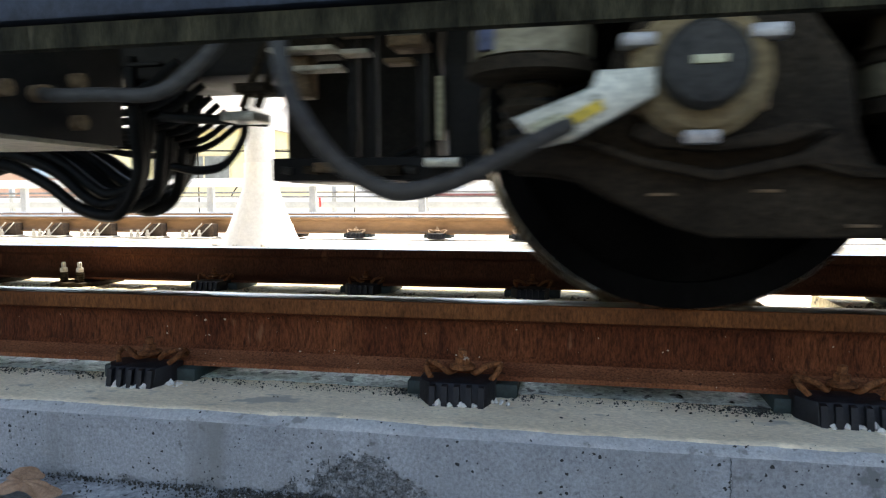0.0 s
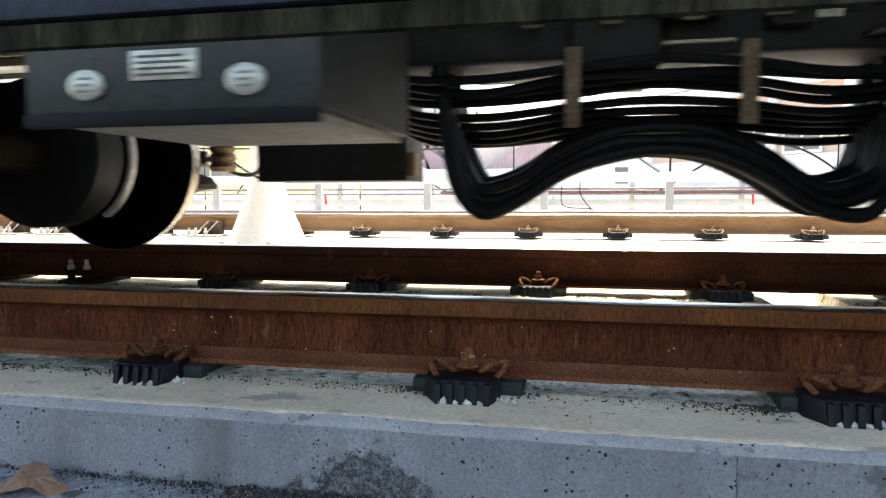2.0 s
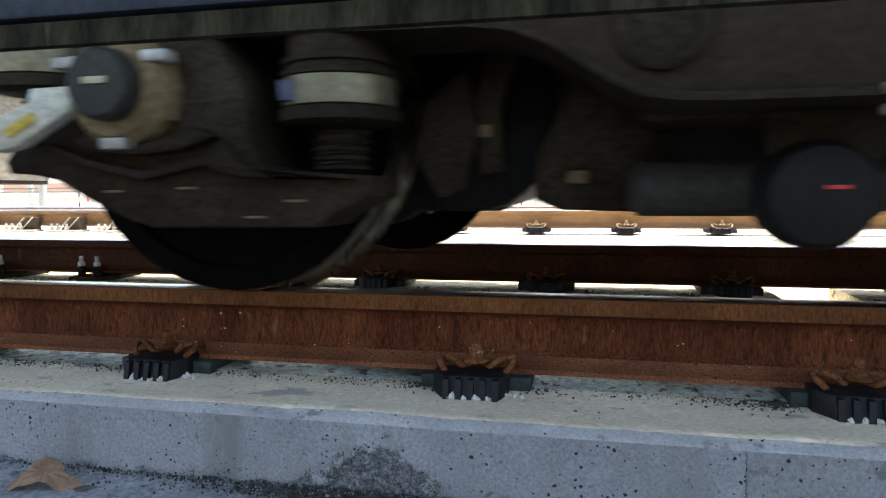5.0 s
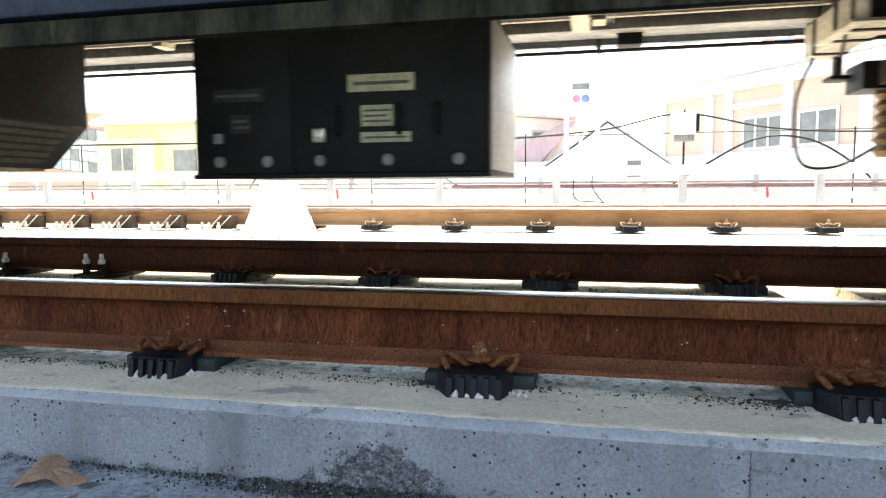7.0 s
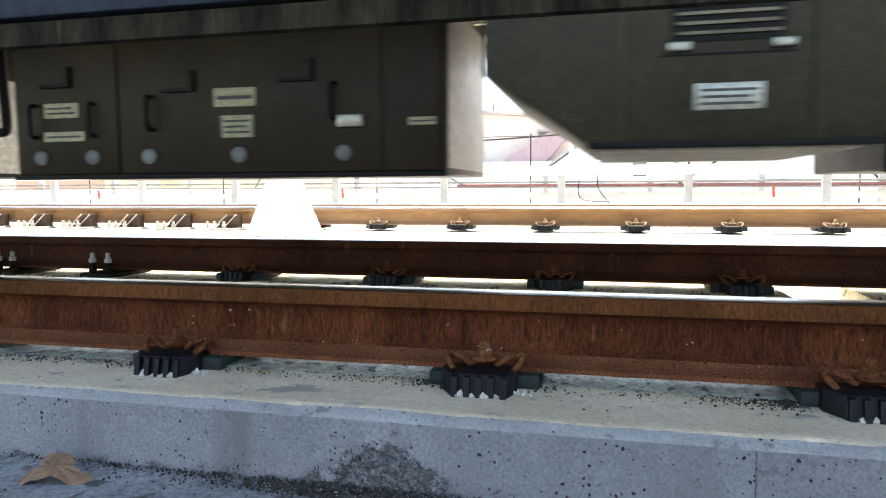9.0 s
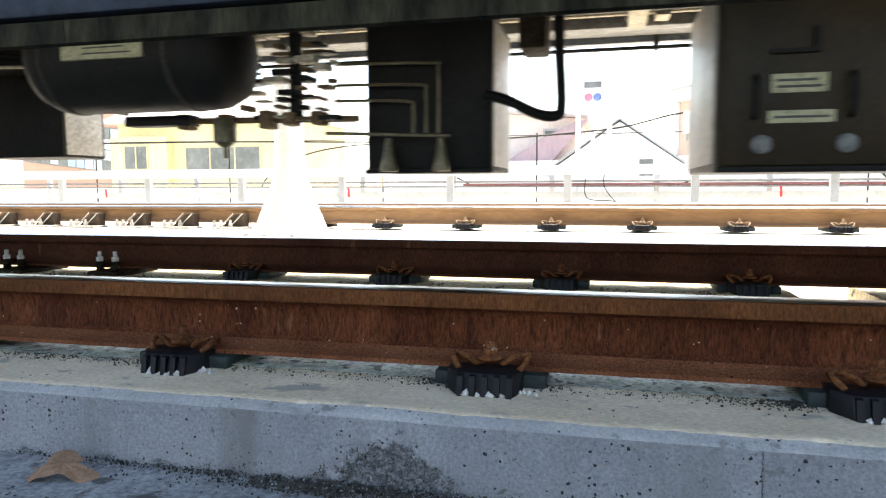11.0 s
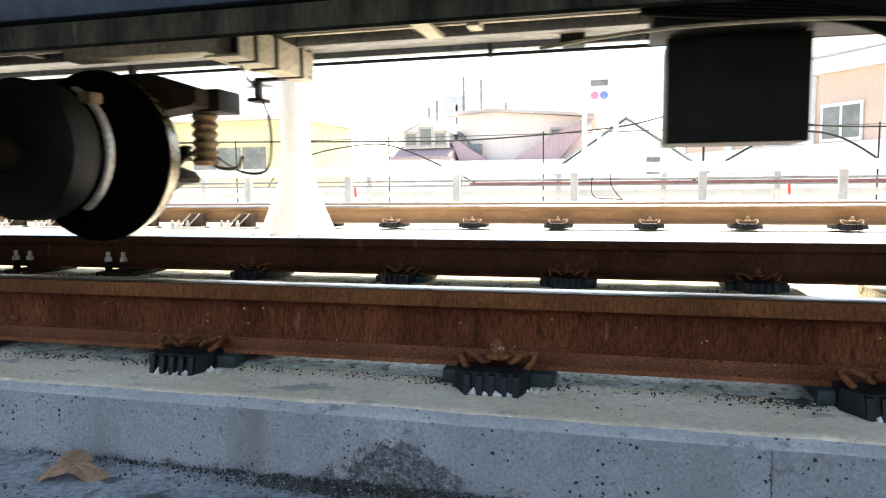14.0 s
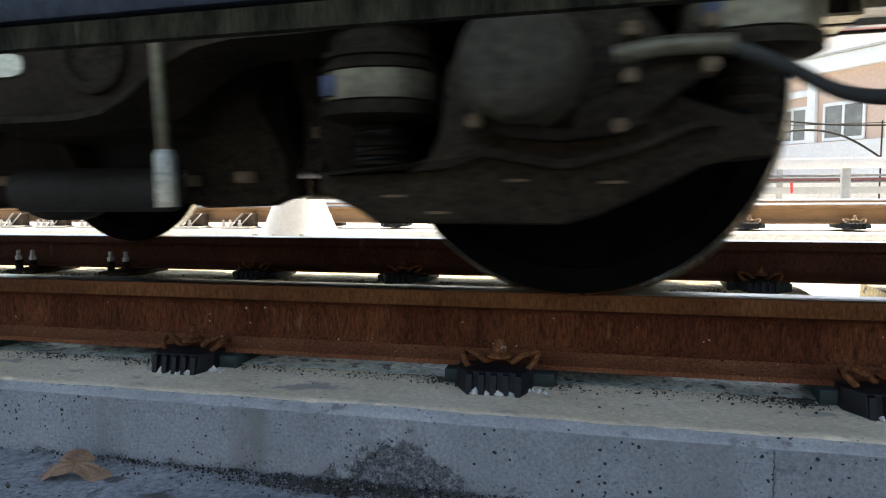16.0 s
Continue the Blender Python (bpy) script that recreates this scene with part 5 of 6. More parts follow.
        part("drooping_wire", tube(new_bm(), [(x + e * 0.38, 1.95, 0.42), (x + e * 0.55, 1.95, 0.33), (x + e * 0.70, 1.95, 0.36), (x + e * 0.74, 1.9, 0.62), (x + e * 0.70, 1.8, 0.80)], 0.007, 8, 8), RUBBER, car)
        wheelset(car, x)


def label_plate(owner, x0, x1, y, z0, z1, material=None, lines=3):
    """A plate with print that is too blurred to read, as bars."""
    p = part("label_plate", box(new_bm(), x0, x1, y - 0.004, y, z0, z1, 0.001), material or LABEL, owner, "pale label plate with blurred print")
    h = (z1 - z0) / (lines + 1)
    for k in range(lines):
        z = z0 + h * (k + 0.75)
        part("print_bar", box(new_bm(), x0 + 0.08 * (x1 - x0), x1 - (0.08 + 0.1 * (k % 2)) * (x1 - x0), y - 0.0055, y - 0.004, z, z + 0.4 * h), INK, owner)


def knob(owner, x, y, z, r=0.022):
    part("round_latch", lathe(new_bm(), [(r, y), (r, y - 0.008), (r * 0.8, y - 0.013), (r * 0.3, y - 0.014)], (x, 0, z), "y", 20), GREY_METAL, owner, "grey round latch")


def grip(owner, x, y, z, h=0.09):
    part("handle", tube(new_bm(), [(x, y, z - h / 2), (x, y - 0.025, z - h / 2 + 0.01), (x, y - 0.025, z + h / 2 - 0.01), (x, y, z + h / 2)], 0.008, 8, 3), BLACK, owner, "black bar handle")


def equipment(car, x0, x1, y0, y1, z0, z1, material, label, panels=(), side=True):
    """An underfloor equipment case with cover panels, a side paled for sky light and hangers to the floor."""
    c = part("equipment_case", box(new_bm(), x0, x1, y0 + 0.008, y1, z0, z1, 0.008), material, car, label)
    edges = [x0 + 0.01, *panels, x1 - 0.01]
    for a, b_ in zip(edges, edges[1:]):
        part("cover_panel", box(new_bm(), a + 0.006, b_ - 0.006, y0, y0 + 0.02, z0 + 0.012, z1 - 0.012, 0.004), material, c)
    if side:
        part("side_panel", box(new_bm(), x1 - 0.004, x1 + 0.003, y0 + 0.03, y1 - 0.02, z0 + 0.02, z1 - 0.02, 0.002), PALE_GREY, c, "case side paled for the sky light it catches")
    for x in (x0 + 0.08, x1 - 0.08):
        part("hanger", box(new_bm(), x - 0.03, x + 0.03, y0 + 0.1, y1 - 0.1, z1 - 0.01, 1.03), BLACK, c)
    part("bottom_lip", box(new_bm(), x0 - 0.004, x1 + 0.004, y0 - 0.006, y0 + 0.012, z0 - 0.006, z0 + 0.010, 0.002), BLACK, c)
    return c


def car_shell(car, x0, x1):
    """Floor, sides, roof and the beams and pipes under the floor."""
    part("floor_pan", box(new_bm(), x0, x1, -0.66, 2.17, 1.06, 1.12), BLACK, car, "black underside of the floor")
    shell = prism(new_bm(), [(-0.70, 0.97), (-0.70, 3.1), (-0.45, 3.55), (0.2, 3.72), (1.3, 3.72), (1.95, 3.55), (2.2, 3.1), (2.2, 0.97), (2.14, 0.97), (2.14, 1.13), (-0.64, 1.13), (-0.64, 0.97)], x0, x1, "x")
    part("body_shell", shell, BODY, car, "blue-grey painted car body")
    part("far_sill", box(new_bm(), x0, x1, 2.02, 2.13, 1.0, 1.055, 0.006), GREY_METAL, car, "grey sill beam")
    part("near_sill", box(new_bm(), x0, x1, -0.62, -0.52, 0.96, 1.055, 0.006), DARK_GREY, car)
    part("long_beam", box(new_bm(), x0, x1, 1.50, 1.58, 0.985, 1.055, 0.006), DARK_GREY, car)
    part("sill_pipe", rod(new_bm(), (x0, 2.16, 0.945), (x1, 2.16, 0.945), 0.010, 8), BLACK, car)
    part("air_pipe", rod(new_bm(), (x0, 1.72, 1.02), (x1, 1.72, 1.02), 0.016, 8), CREAM, car, "cream air pipe")
    part("air_pipe", rod(new_bm(), (x0, 1.30, 1.0), (x1, 1.30, 1.0), 0.013, 8), CREAM, car, "cream air pipe")
    part("wire_duct", box(new_bm(), x0, x1, 1.86, 1.95, 0.985, 1.05, 0.004), GREY_METAL, car)
    n = int((x1 - x0) / 1.15)
    for i in range(n + 1):
        x = x0 + 0.2 + (x1 - x0 - 0.4) * i / n
        part("cross_beam", box(new_bm(), x - 0.03, x + 0.03, -0.6, 2.1, 1.01, 1.058, 0.004), DARK_GREY, car)
    for i in range(n):
        x = x0 + 0.75 + (x1 - x0 - 1.2) * i / n
        part("pipe_clip", box(new_bm(), x - 0.03, x + 0.03, 1.66, 1.78, 0.985, 1.05, 0.004), CREAM, car)
        part("sill_strap", box(new_bm(), x - 0.012, x + 0.012, 2.12, 2.172, 0.93, 1.06), DARK_GREY, car)


def anchor_beam(car, x0, x1, xs, xb):
    """A cream channel across the car between a bogie and the floor, a beam from it towards the bogie and a hanging sensor."""
    b = new_bm()
    box(b, x0, x0 + 0.012, 1.28, 2.06, 0.835, 0.985, 0.003)
    box(b, x1 - 0.012, x1, 1.28, 2.06, 0.835, 0.985, 0.003)
    box(b, x0 + 0.013, x1 - 0.013, 1.28, 2.06, 0.835, 0.847)
    box(b, x0 - 0.05, x0 - 0.001, 1.28, 1.72, 0.835, 0.845)
    a = part("cream_bracket", b, CREAM, car, "cream painted cross channel")
    near, far = (x1, xb) if xb > x1 else (xb, x0)
    part("cream_beam", box(new_bm(), near, far, 1.30, 1.42, 0.865, 0.94, 0.008), CREAM, a, "cream beam towards the bogie")
    part("upper_beam", box(new_bm(), near, far, 1.62, 1.72, 0.94, 1.02, 0.008), CREAM, a)
    for y in (1.42, 1.62, 1.90):
        part("stiffener", box(new_bm(), x0 - 0.008, x1 + 0.008, y - 0.014, y + 0.014, 0.828, 0.99, 0.002), DARK_GREY, a)
    for x in (x0 + 0.02, x1 - 0.02):
        part("channel_hanger", box(new_bm(), x - 0.015, x + 0.015, 1.30, 2.04, 0.984, 1.062), DARK_GREY, a)
    part("sensor_arm", box(new_bm(), min(xs, x0), max(xs, x1), 1.99, 2.03, 0.84, 0.86, 0.003), DARK_GREY, a)
    part("sensor_stem", box(new_bm(), xs - 0.018, xs + 0.018, 1.99, 2.03, 0.745, 0.86, 0.004), DARK_GREY, a)
    part("sensor_foot", box(new_bm(), xs - 0.045, xs + 0.045, 1.95, 2.07, 0.725, 0.745, 0.005), BLACK, a)
    part("sagging_wire", tube(new_bm(), [(x0, 1.5, 0.84), ((x0 + xs) / 2, 1.75, 0.80), (xs, 1.98, 0.84)], 0.007, 8, 6), RUBBER, a)


def end_case(car, x0, x1, y, label, depth=0.12):
    """The grey case under a car end, its front at y, with two oval plates, a label and a pale underside."""
    k = (y + 1.52) / 0.975
    up = lambda z: 0.232 + (z - 0.232) * k
    c = part("end_case", box(new_bm(), x0, x1, y, depth, up(0.366), 0.72, 0.006), END_CASE, car, label)
    part("pale_underside", box(new_bm(), x0 + 0.02, x1 - 0.02, y + 0.04, depth, up(0.353), up(0.3665)), CREAM, c, "pale cream underside")
    part("front_lip", box(new_bm(), x0, x1, y - 0.006, y + 0.01, up(0.345), up(0.368), 0.002), BLACK, c)
    m = (x0 + x1) / 2
    for x in (m - 0.140 * k, m + 0.140 * k):
        b = lathe(new_bm(), [(0.0325 * k, y - 0.002), (0.0325 * k, y - 0.007), (0.027 * k, y - 0.009)], (x, 0, 0), "y", 28)
        for v in b.verts:
            v.co.z = v.co.z * 0.76 + up(0.412)
        part("oval_plate", b, SILVER, c, "oval silver plate")
        for i in (-1, 0, 1):
            part("plate_bar", box(new_bm(), x - 0.015, x + 0.015, y - 0.0105, y - 0.009, up(0.410 + 0.010 * i), up(0.414 + 0.010 * i)), GREY_METAL, c)
    label_plate(c, m - 0.058 * k, m + 0.058 * k, y - 0.0005, up(0.416), up(0.463), SILVER, 4)
    for x in (x0 + 0.09, m - 0.12, m + 0.12, x1 - 0.09):
        part("screw", lathe(new_bm(), [(0.01, y), (0.01, y - 0.004)], (x, 0, up(0.49)), "y", 10), BLACK, c)
    return c


# ---- the following car ----
car = thing("metro_car", "dark-bellied blue-grey metro car rolling on rusty rails", "metro car", "train")
car_shell(car, -16.4, 6.04)
bogie(car, 3.943, 1.62)
bogie(car, -10.87, -13.19)
anchor_beam(car, 0.95, 1.08, 1.08, 1.7)
anchor_beam(car, -10.06, -9.93, -10.25, -10.9)
part("end_plate", box(new_bm(), 4.80, 5.70, 1.03, 1.07, 0.60, 0.90, 0.006), BLACK, car, "black plate behind the jumper cables")
end_case(car, 5.235, 5.80, -0.455, "dark grey end case with oval plates")
c = part("black_end_box", box(new_bm(), 4.79, 5.48, 1.31, 1.62, 0.30, 0.88, 0.006), BLACK, car, "plain black box under the car end")
part("side_panel", box(new_bm(), 4.783, 4.789, 1.33, 1.60, 0.31, 0.87, 0.002), PALE_GREY, c, "case side paled for the sky light it catches")
part("back_plate", box(new_bm(), 4.70, 5.9, 1.40, 1.46, 0.88, 1.05, 0.004), BLACK, car)
clutter = random.Random(8)
for k in range(26):
    x, z, w = clutter.uniform(4.5, 5.6), clutter.uniform(0.82, 1.0), clutter.uniform(0.03, 0.16)
    part("pipe_fitting", box(new_bm(), x, x + w, 1.05 + clutter.uniform(0, 0.15), 1.24, z, z + clutter.uniform(0.008, 0.04), 0.003), clutter.choice((BLACK, BLACK, CREAM, BROWN, DARK_GREY)), car)
part("bolt_head", box(new_bm(), 5.48, 5.51, 1.33, 1.42, 0.32, 0.42, 0.004), BROWN, c)

# case with two covers on the far side of the belly
c = equipment(car, -1.50, -0.36, 0.82, 1.56, 0.285, 0.86, BLACK, "black underfloor case with latches and labels", (-1.09,))
X, Z = (lambda px: -1.485 + (px - 250) * 1.14 / 805), (lambda py: 0.285 + (520 - py) * 0.00136)
label_plate(c, X(680), X(855), 0.82, Z(300), Z(255), None, 1)
label_plate(c, X(715), X(800), 0.82, Z(390), Z(335))
label_plate(c, X(712), X(845), 0.82, Z(432), Z(405), None, 1)
label_plate(c, X(300), X(445), 0.82, Z(315), Z(280), DARK_GREY, 1)
label_plate(c, X(350), X(410), 0.82, Z(400), Z(350), DARK_GREY, 2)
part("white_latch", box(new_bm(), X(585), X(620), 0.80, 0.82, Z(430), Z(392), 0.006), SILVER, c)
part("white_latch", box(new_bm(), X(303), X(330), 0.80, 0.82, Z(428), Z(400), 0.006), GREY_METAL, c)
for px in (317, 455, 603, 785, 967):
    knob(c, X(px), 0.82, Z(478))
for px in (652, 815, 915):
    grip(c, X(px), 0.82, Z(372), 0.10)

# the louvred case on the near side, with sloped lower corners
c = part("louvred_case", prism(new_bm(), [(-2.58, 0.80), (-2.58, 0.46), (-2.36, 0.315), (-1.86, 0.315), (-1.71, 0.455), (-1.71, 0.80)], -0.147, 0.52, "y", 0.006), OLIVE, car, "olive-grey louvred case with sloped corners")
part("pale_underside", box(new_bm(), -2.35, -1.88, -0.12, 0.5, 0.306, 0.3155), CREAM, c)
part("front_lip", box(new_bm(), -2.37, -1.85, -0.153, -0.14, 0.309, 0.322, 0.002), BLACK, c)
for k in range(4):
    part("louvre_slat", box(new_bm(), -2.21, -2.03, -0.156, -0.146, 0.517 + 0.018 * k, 0.523 + 0.018 * k), BAND, c)
part("louvre_opening", box(new_bm(), -2.22, -2.02, -0.150, -0.1465, 0.505, 0.585), BLACK, c)
for x in (-2.205, -2.025):
    part("white_latch", box(new_bm(), x - 0.02, x + 0.02, -0.162, -0.147, 0.488, 0.505, 0.004), SILVER, c)
part("panel_seam", box(new_bm(), -2.24, -2.0, -0.149, -0.1465, 0.480, 0.484), BLACK, c)
label_plate(c, -2.175, -2.055, -0.147, 0.378, 0.428, SILVER, 3)
for x in (-2.31, -1.96):
    part("vertical_rib", box(new_bm(), x - 0.012, x + 0.012, -0.153, -0.146, 0.32, 0.75, 0.003), OLIVE, c)
for k in range(6):
    t = (k + 0.8) / 6.6
    part("corner_louvre", prism(new_bm(), [(-1.862 + 0.15 * t, 0.3125 + 0.14 * t), (-1.848 + 0.15 * t, 0.3255 + 0.14 * t), (-1.851 + 0.15 * t, 0.3285 + 0.14 * t), (-1.865 + 0.15 * t, 0.3155 + 0.14 * t)], -0.13, 0.45), BAND, c)

# the long black case behind it
part("case_side", box(new_bm(), -4.408, -4.403, 0.56, 1.18, 0.30, 0.82, 0.002), PALE_GREY, car, "case side paled for the sky light it catches")
c = equipment(car, -4.40, -2.81, 0.528, 1.22, 0.28, 0.84, CASE, "long black underfloor case with covers and handles", (-3.965, -3.01))
X, Z = (lambda px: -4.344 + (px - 40) * 0.002087), (lambda py: 0.28 + (315 - py) * 0.0019)
for a, b_, h0, h1, n in ((78, 145, 205, 178, 2), (75, 155, 248, 230, 1), (398, 470, 195, 163, 1), (410, 465, 248, 210, 3), (718, 760, 235, 222, 1)):
    label_plate(c, X(a), X(b_), 0.528, Z(h0), Z(h1), None, n)
part("white_latch", box(new_bm(), X(607), X(648), 0.508, 0.528, Z(236), Z(215), 0.005), SILVER, c)
for px in (68, 170, 278, 440, 616):
    knob(c, X(px), 0.528, Z(278), 0.026)
for px, py in ((58, 210), (174, 210), (283, 202), (600, 192)):
    grip(c, X(px), 0.528, Z(py), 0.11)
for px, py in ((105, 150), (335, 167), (540, 157)):
    part("step_latch", prism(new_bm(), [(X(px) - 0.06, Z(py)), (X(px) + 0.06, Z(py)), (X(px) + 0.06, Z(py) + 0.07), (X(px) + 0.045, Z(py) + 0.07), (X(px) + 0.045, Z(py) + 0.012), (X(px) - 0.06, Z(py) + 0.012)], 0.512, 0.53), BLACK, c)
part("yellow_strip", box(new_bm(), X(330), X(440), 0.52, 0.53, 0.745, 0.757), YELLOW_PAINT, c)

# valve cabinet, air tank, pipes
c = equipment(car, -5.64, -5.13, 1.08, 1.55, 0.30, 0.90, BLACK, "black valve cabinet with thin beige pipes", ())
for k, (x, z) in enumerate(((-5.33, 0.70), (-5.38, 0.62), (-5.43, 0.56))):
    part("cream_pipe", tube(new_bm(), [(-5.75, 1.03, z + 0.02), (x - 0.03, 1.03, z + 0.01), (x, 1.03, z - 0.02), (x, 1.03, 0.445)], 0.006, 8, 4), BAND, c)
part("pipe_rail", rod(new_bm(), (-5.78, 1.0, 0.452), (-5.28, 1.0, 0.432), 0.007), BAND, c, "dull horizontal pipe")
for x in (-5.53, -5.32):
    part("drain_cup", lathe(new_bm(), [(0.012, 0.43), (0.016, 0.40), (0.022, 0.36), (0.036, 0.31), (0.034, 0.30)], (x, 1.03, 0), "z", 18), BAND, c, "dull beige drain cup")
part("bent_hose", tube(new_bm(), [(-5.14, 1.0, 0.58), (-5.05, 0.98, 0.55), (-4.95, 0.96, 0.50), (-4.88, 0.95, 0.49), (-4.86, 0.95, 0.53), (-4.87, 0.95, 0.75), (-4.87, 0.95, 1.0)], 0.02, 10, 6), RUBBER, car, "black bent hose")
part("hose_box", box(new_bm(), -5.02, -4.92, 1.0, 1.2, 0.74, 0.92, 0.01), STEEL, car)

tank = part("air_tank", lathe(new_bm(), [(0.05, -6.86), (0.12, -6.845), (0.17, -6.82), (0.195, -6.77), (0.2, -6.72), (0.2, -6.15), (0.195, -6.09), (0.17, -6.035), (0.12, -6.01), (0.05, -5.995)], (0, 0.78, 0.73), "x", 40), BLACK, car, "black cylindrical air tank")
for x in (-6.72, -6.20):
    part("tank_strap", lathe(new_bm(), [(0.2, x - 0.010), (0.204, x - 0.008), (0.204, x + 0.008), (0.2, x + 0.010), (0.19, x)], (0, 0.78, 0.73), "x", 40, True), DARK_GREY, tank, "dark steel tank strap")
b = new_bm()
box(b, -6.61, -6.28, 0.570, 0.600, 0.695, 0.80, 0.002)
part("tank_label", b, LABEL, tank, "cream label with blurred print")
for k in range(3):
    part("print_bar", box(new_bm(), -6.52, -6.32 - 0.03 * k, 0.5685, 0.570, 0.712 + 0.02 * k, 0.717 + 0.02 * k), INK, tank)
part("tank_cradle", box(new_bm(), -6.75, -6.15, 0.7, 0.86, 0.89, 1.04, 0.01), BLACK, tank)

rnd = random.Random(5)
valves = part("valve_manifold", box(new_bm(), -5.91, -5.87, 0.95, 1.0, 0.50, 1.0, 0.006), BLACK, car, "black valve manifold with brown fittings")
for k in range(14):
    for j in range(4):
        x, z = -6.06 + 0.10 * j + rnd.uniform(-0.03, 0.03), 0.50 + 0.035 * k + rnd.uniform(-0.01, 0.01)
        part("valve", box(new_bm(), x, x + rnd.uniform(0.02, 0.09), 0.90 + rnd.uniform(-0.03, 0.03), 0.96, z, z + rnd.uniform(0.006, 0.022), 0.003), rnd.choice((BLACK, BROWN, CREAM, BLACK)), valves)
part("feed_pipe", rod(new_bm(), (-6.62, 0.95, 0.512), (-5.62, 0.95, 0.500), 0.012), BROWN, car, "brown feed pipe")
part("feed_bar", box(new_bm(), -6.62, -6.32, 0.9, 0.98, 0.49, 0.53, 0.004), BLACK, car)
for x, h in ((-6.36, 0.06), (-6.18, 0.05), (-6.0, 0.07), (-5.9, 0.05), (-5.78, 0.05)):
    part("pipe_fitting", box(new_bm(), x - 0.025, x + 0.025, 0.91, 0.99, 0.505 - h / 2, 0.505 + h / 2, 0.008), BROWN, car)
part("filter_cup", lathe(new_bm(), [(0.03, 0.52), (0.046, 0.50), (0.046, 0.42), (0.030, 0.41), (0.012, 0.40), (0.010, 0.355)], (-6.18, 0.93, 0), "z", 18), BAND, car, "cream filter cup")
part("thin_conduit", tube(new_bm(), [(-8.6, 1.35, 0.80), (-8.1, 1.33, 0.845), (-7.4, 1.3, 0.83), (-7.0, 1.2, 0.72), (-6.9, 0.95, 0.6), (-6.6, 0.9, 0.54)], 0.008, 8, 6), CREAM, car, "thin pale conduit")

# plain black box on the far side
c = part("hanging_box", box(new_bm(), -8.08, -7.52, 1.55, 1.86, 0.41, 0.85, 0.006), BLACK, car, "plain black hanging box")
part("side_panel", box(new_bm(), -7.523, -7.516, 1.57, 1.84, 0.425, 0.84, 0.002), PALE_GREY, c)
part("wiring_tray", box(new_bm(), -8.15, -7.18, 1.40, 1.75, 0.86, 1.0, 0.01), BLACK, car)
for k in range(5):
    part("wire", tube(new_bm(), [(-8.2, 1.38 - 0.02 * k, 0.96 - 0.015 * k), (-7.8, 1.36, 0.93 - 0.015 * k), (-7.45, 1.36, 0.88 - 0.012 * k), (-7.2, 1.4, 0.80 - 0.02 * k)], 0.010, 8, 5), RUBBER, car)
part("wire_bracket", box(new_bm(), -7.24, -7.17, 1.35, 1.55, 0.70, 1.0, 0.006), BLACK, car)
for x in (-9.17, -4.6, -0.10):
    b = new_bm()
    prism(b, [(x - 0.02, 0.965), (x + 0.06, 0.965), (x + 0.06, 0.985), (x - 0.02, 0.985)], 1.26, 1.80)
    part("cross_bar", b, CREAM, car, "cream cross bar")
for x in (-8.5, 0.15):
    part("yellow_tipped_bracket", box(new_bm(), x - 0.06, x + 0.06, 1.95, 2.05, 0.93, 1.0, 0.006), BLACK, car)
    part("yellow_tip", box(new_bm(), x - 0.13, x + 0.13, 1.94, 1.95, 0.985, 0.998), YELLOW_PAINT, car)

# ---- the leading car ----
lead = thing("metro_car", "dark-bellied blue-grey metro car coupled in front", "metro car", "train")
car_shell(lead, 6.45, 27.0)
bogie(lead, 10.82, 8.50)
c = end_case(lead, 6.63, 7.19, -0.545, "dark grey end case with oval plates", -0.03)
# Thin black sheet over the case's side towards the bogie.
part("side_cover", box(new_bm(), 7.189, 7.197, -0.535, -0.03, 0.36, 0.72, 0.002), BLACK, c, "black side of the end case")
for y, z in ((-0.40, 0.445), (-0.20, 0.40), (-0.20, 0.49)):
    part("pipe_union", rod(new_bm(), (7.195, y, z), (7.225, y, z), 0.017), BROWN, c, "brown pipe union")
c = part("black_pocket", box(new_bm(), 7.09, 7.73, 1.16, 1.7, 0.30, 0.99, 0.01), BLACK, lead, "black draft gear pocket")
part("grey_bracket", prism(new_bm(), [(7.385, 0.655), (7.585, 0.655), (7.575, 0.705), (7.42, 0.705)], 0.36, 0.50, "y", 0.004), STEEL, lead)
part("brown_block", box(new_bm(), 7.43, 7.50, 0.40, 0.48, 0.535, 0.655, 0.006), BROWN, lead)
for k, (x, z) in enumerate(((7.83, 0.72), (7.82, 0.66), (7.36, 0.55), (7.32, 0.47), (7.60, 0.32), (7.75, 0.31), (7.92, 0.33))):
    part("small_fitting", box(new_bm(), x - 0.05, x + 0.05, 0.30, 0.42, z - 0.012, z + 0.015, 0.004), (SILVER, BROWN, STEEL)[k % 3], lead)
for x in (7.36, 7.31):
    part("slanted_strut", rod(new_bm(), (x, 0.35, 0.50), (x + 0.1, 0.35, 0.72), 0.012), STEEL, lead)
part("brake_hose", tube(new_bm(), [(7.225, -0.32, 0.446), (7.30, -0.37, 0.432), (7.41, -0.37, 0.430), (7.51, -0.37, 0.428), (7.58, -0.36, 0.468), (7.64, -0.35, 0.535), (7.68, -0.34, 0.66)], 0.014, 10, 6), DUSTY_RUBBER, lead, "grey brake hose with a brass end")
part("hose_end", rod(new_bm(), (7.20, -0.31, 0.447), (7.25, -0.335, 0.442), 0.018), BROWN, lead)
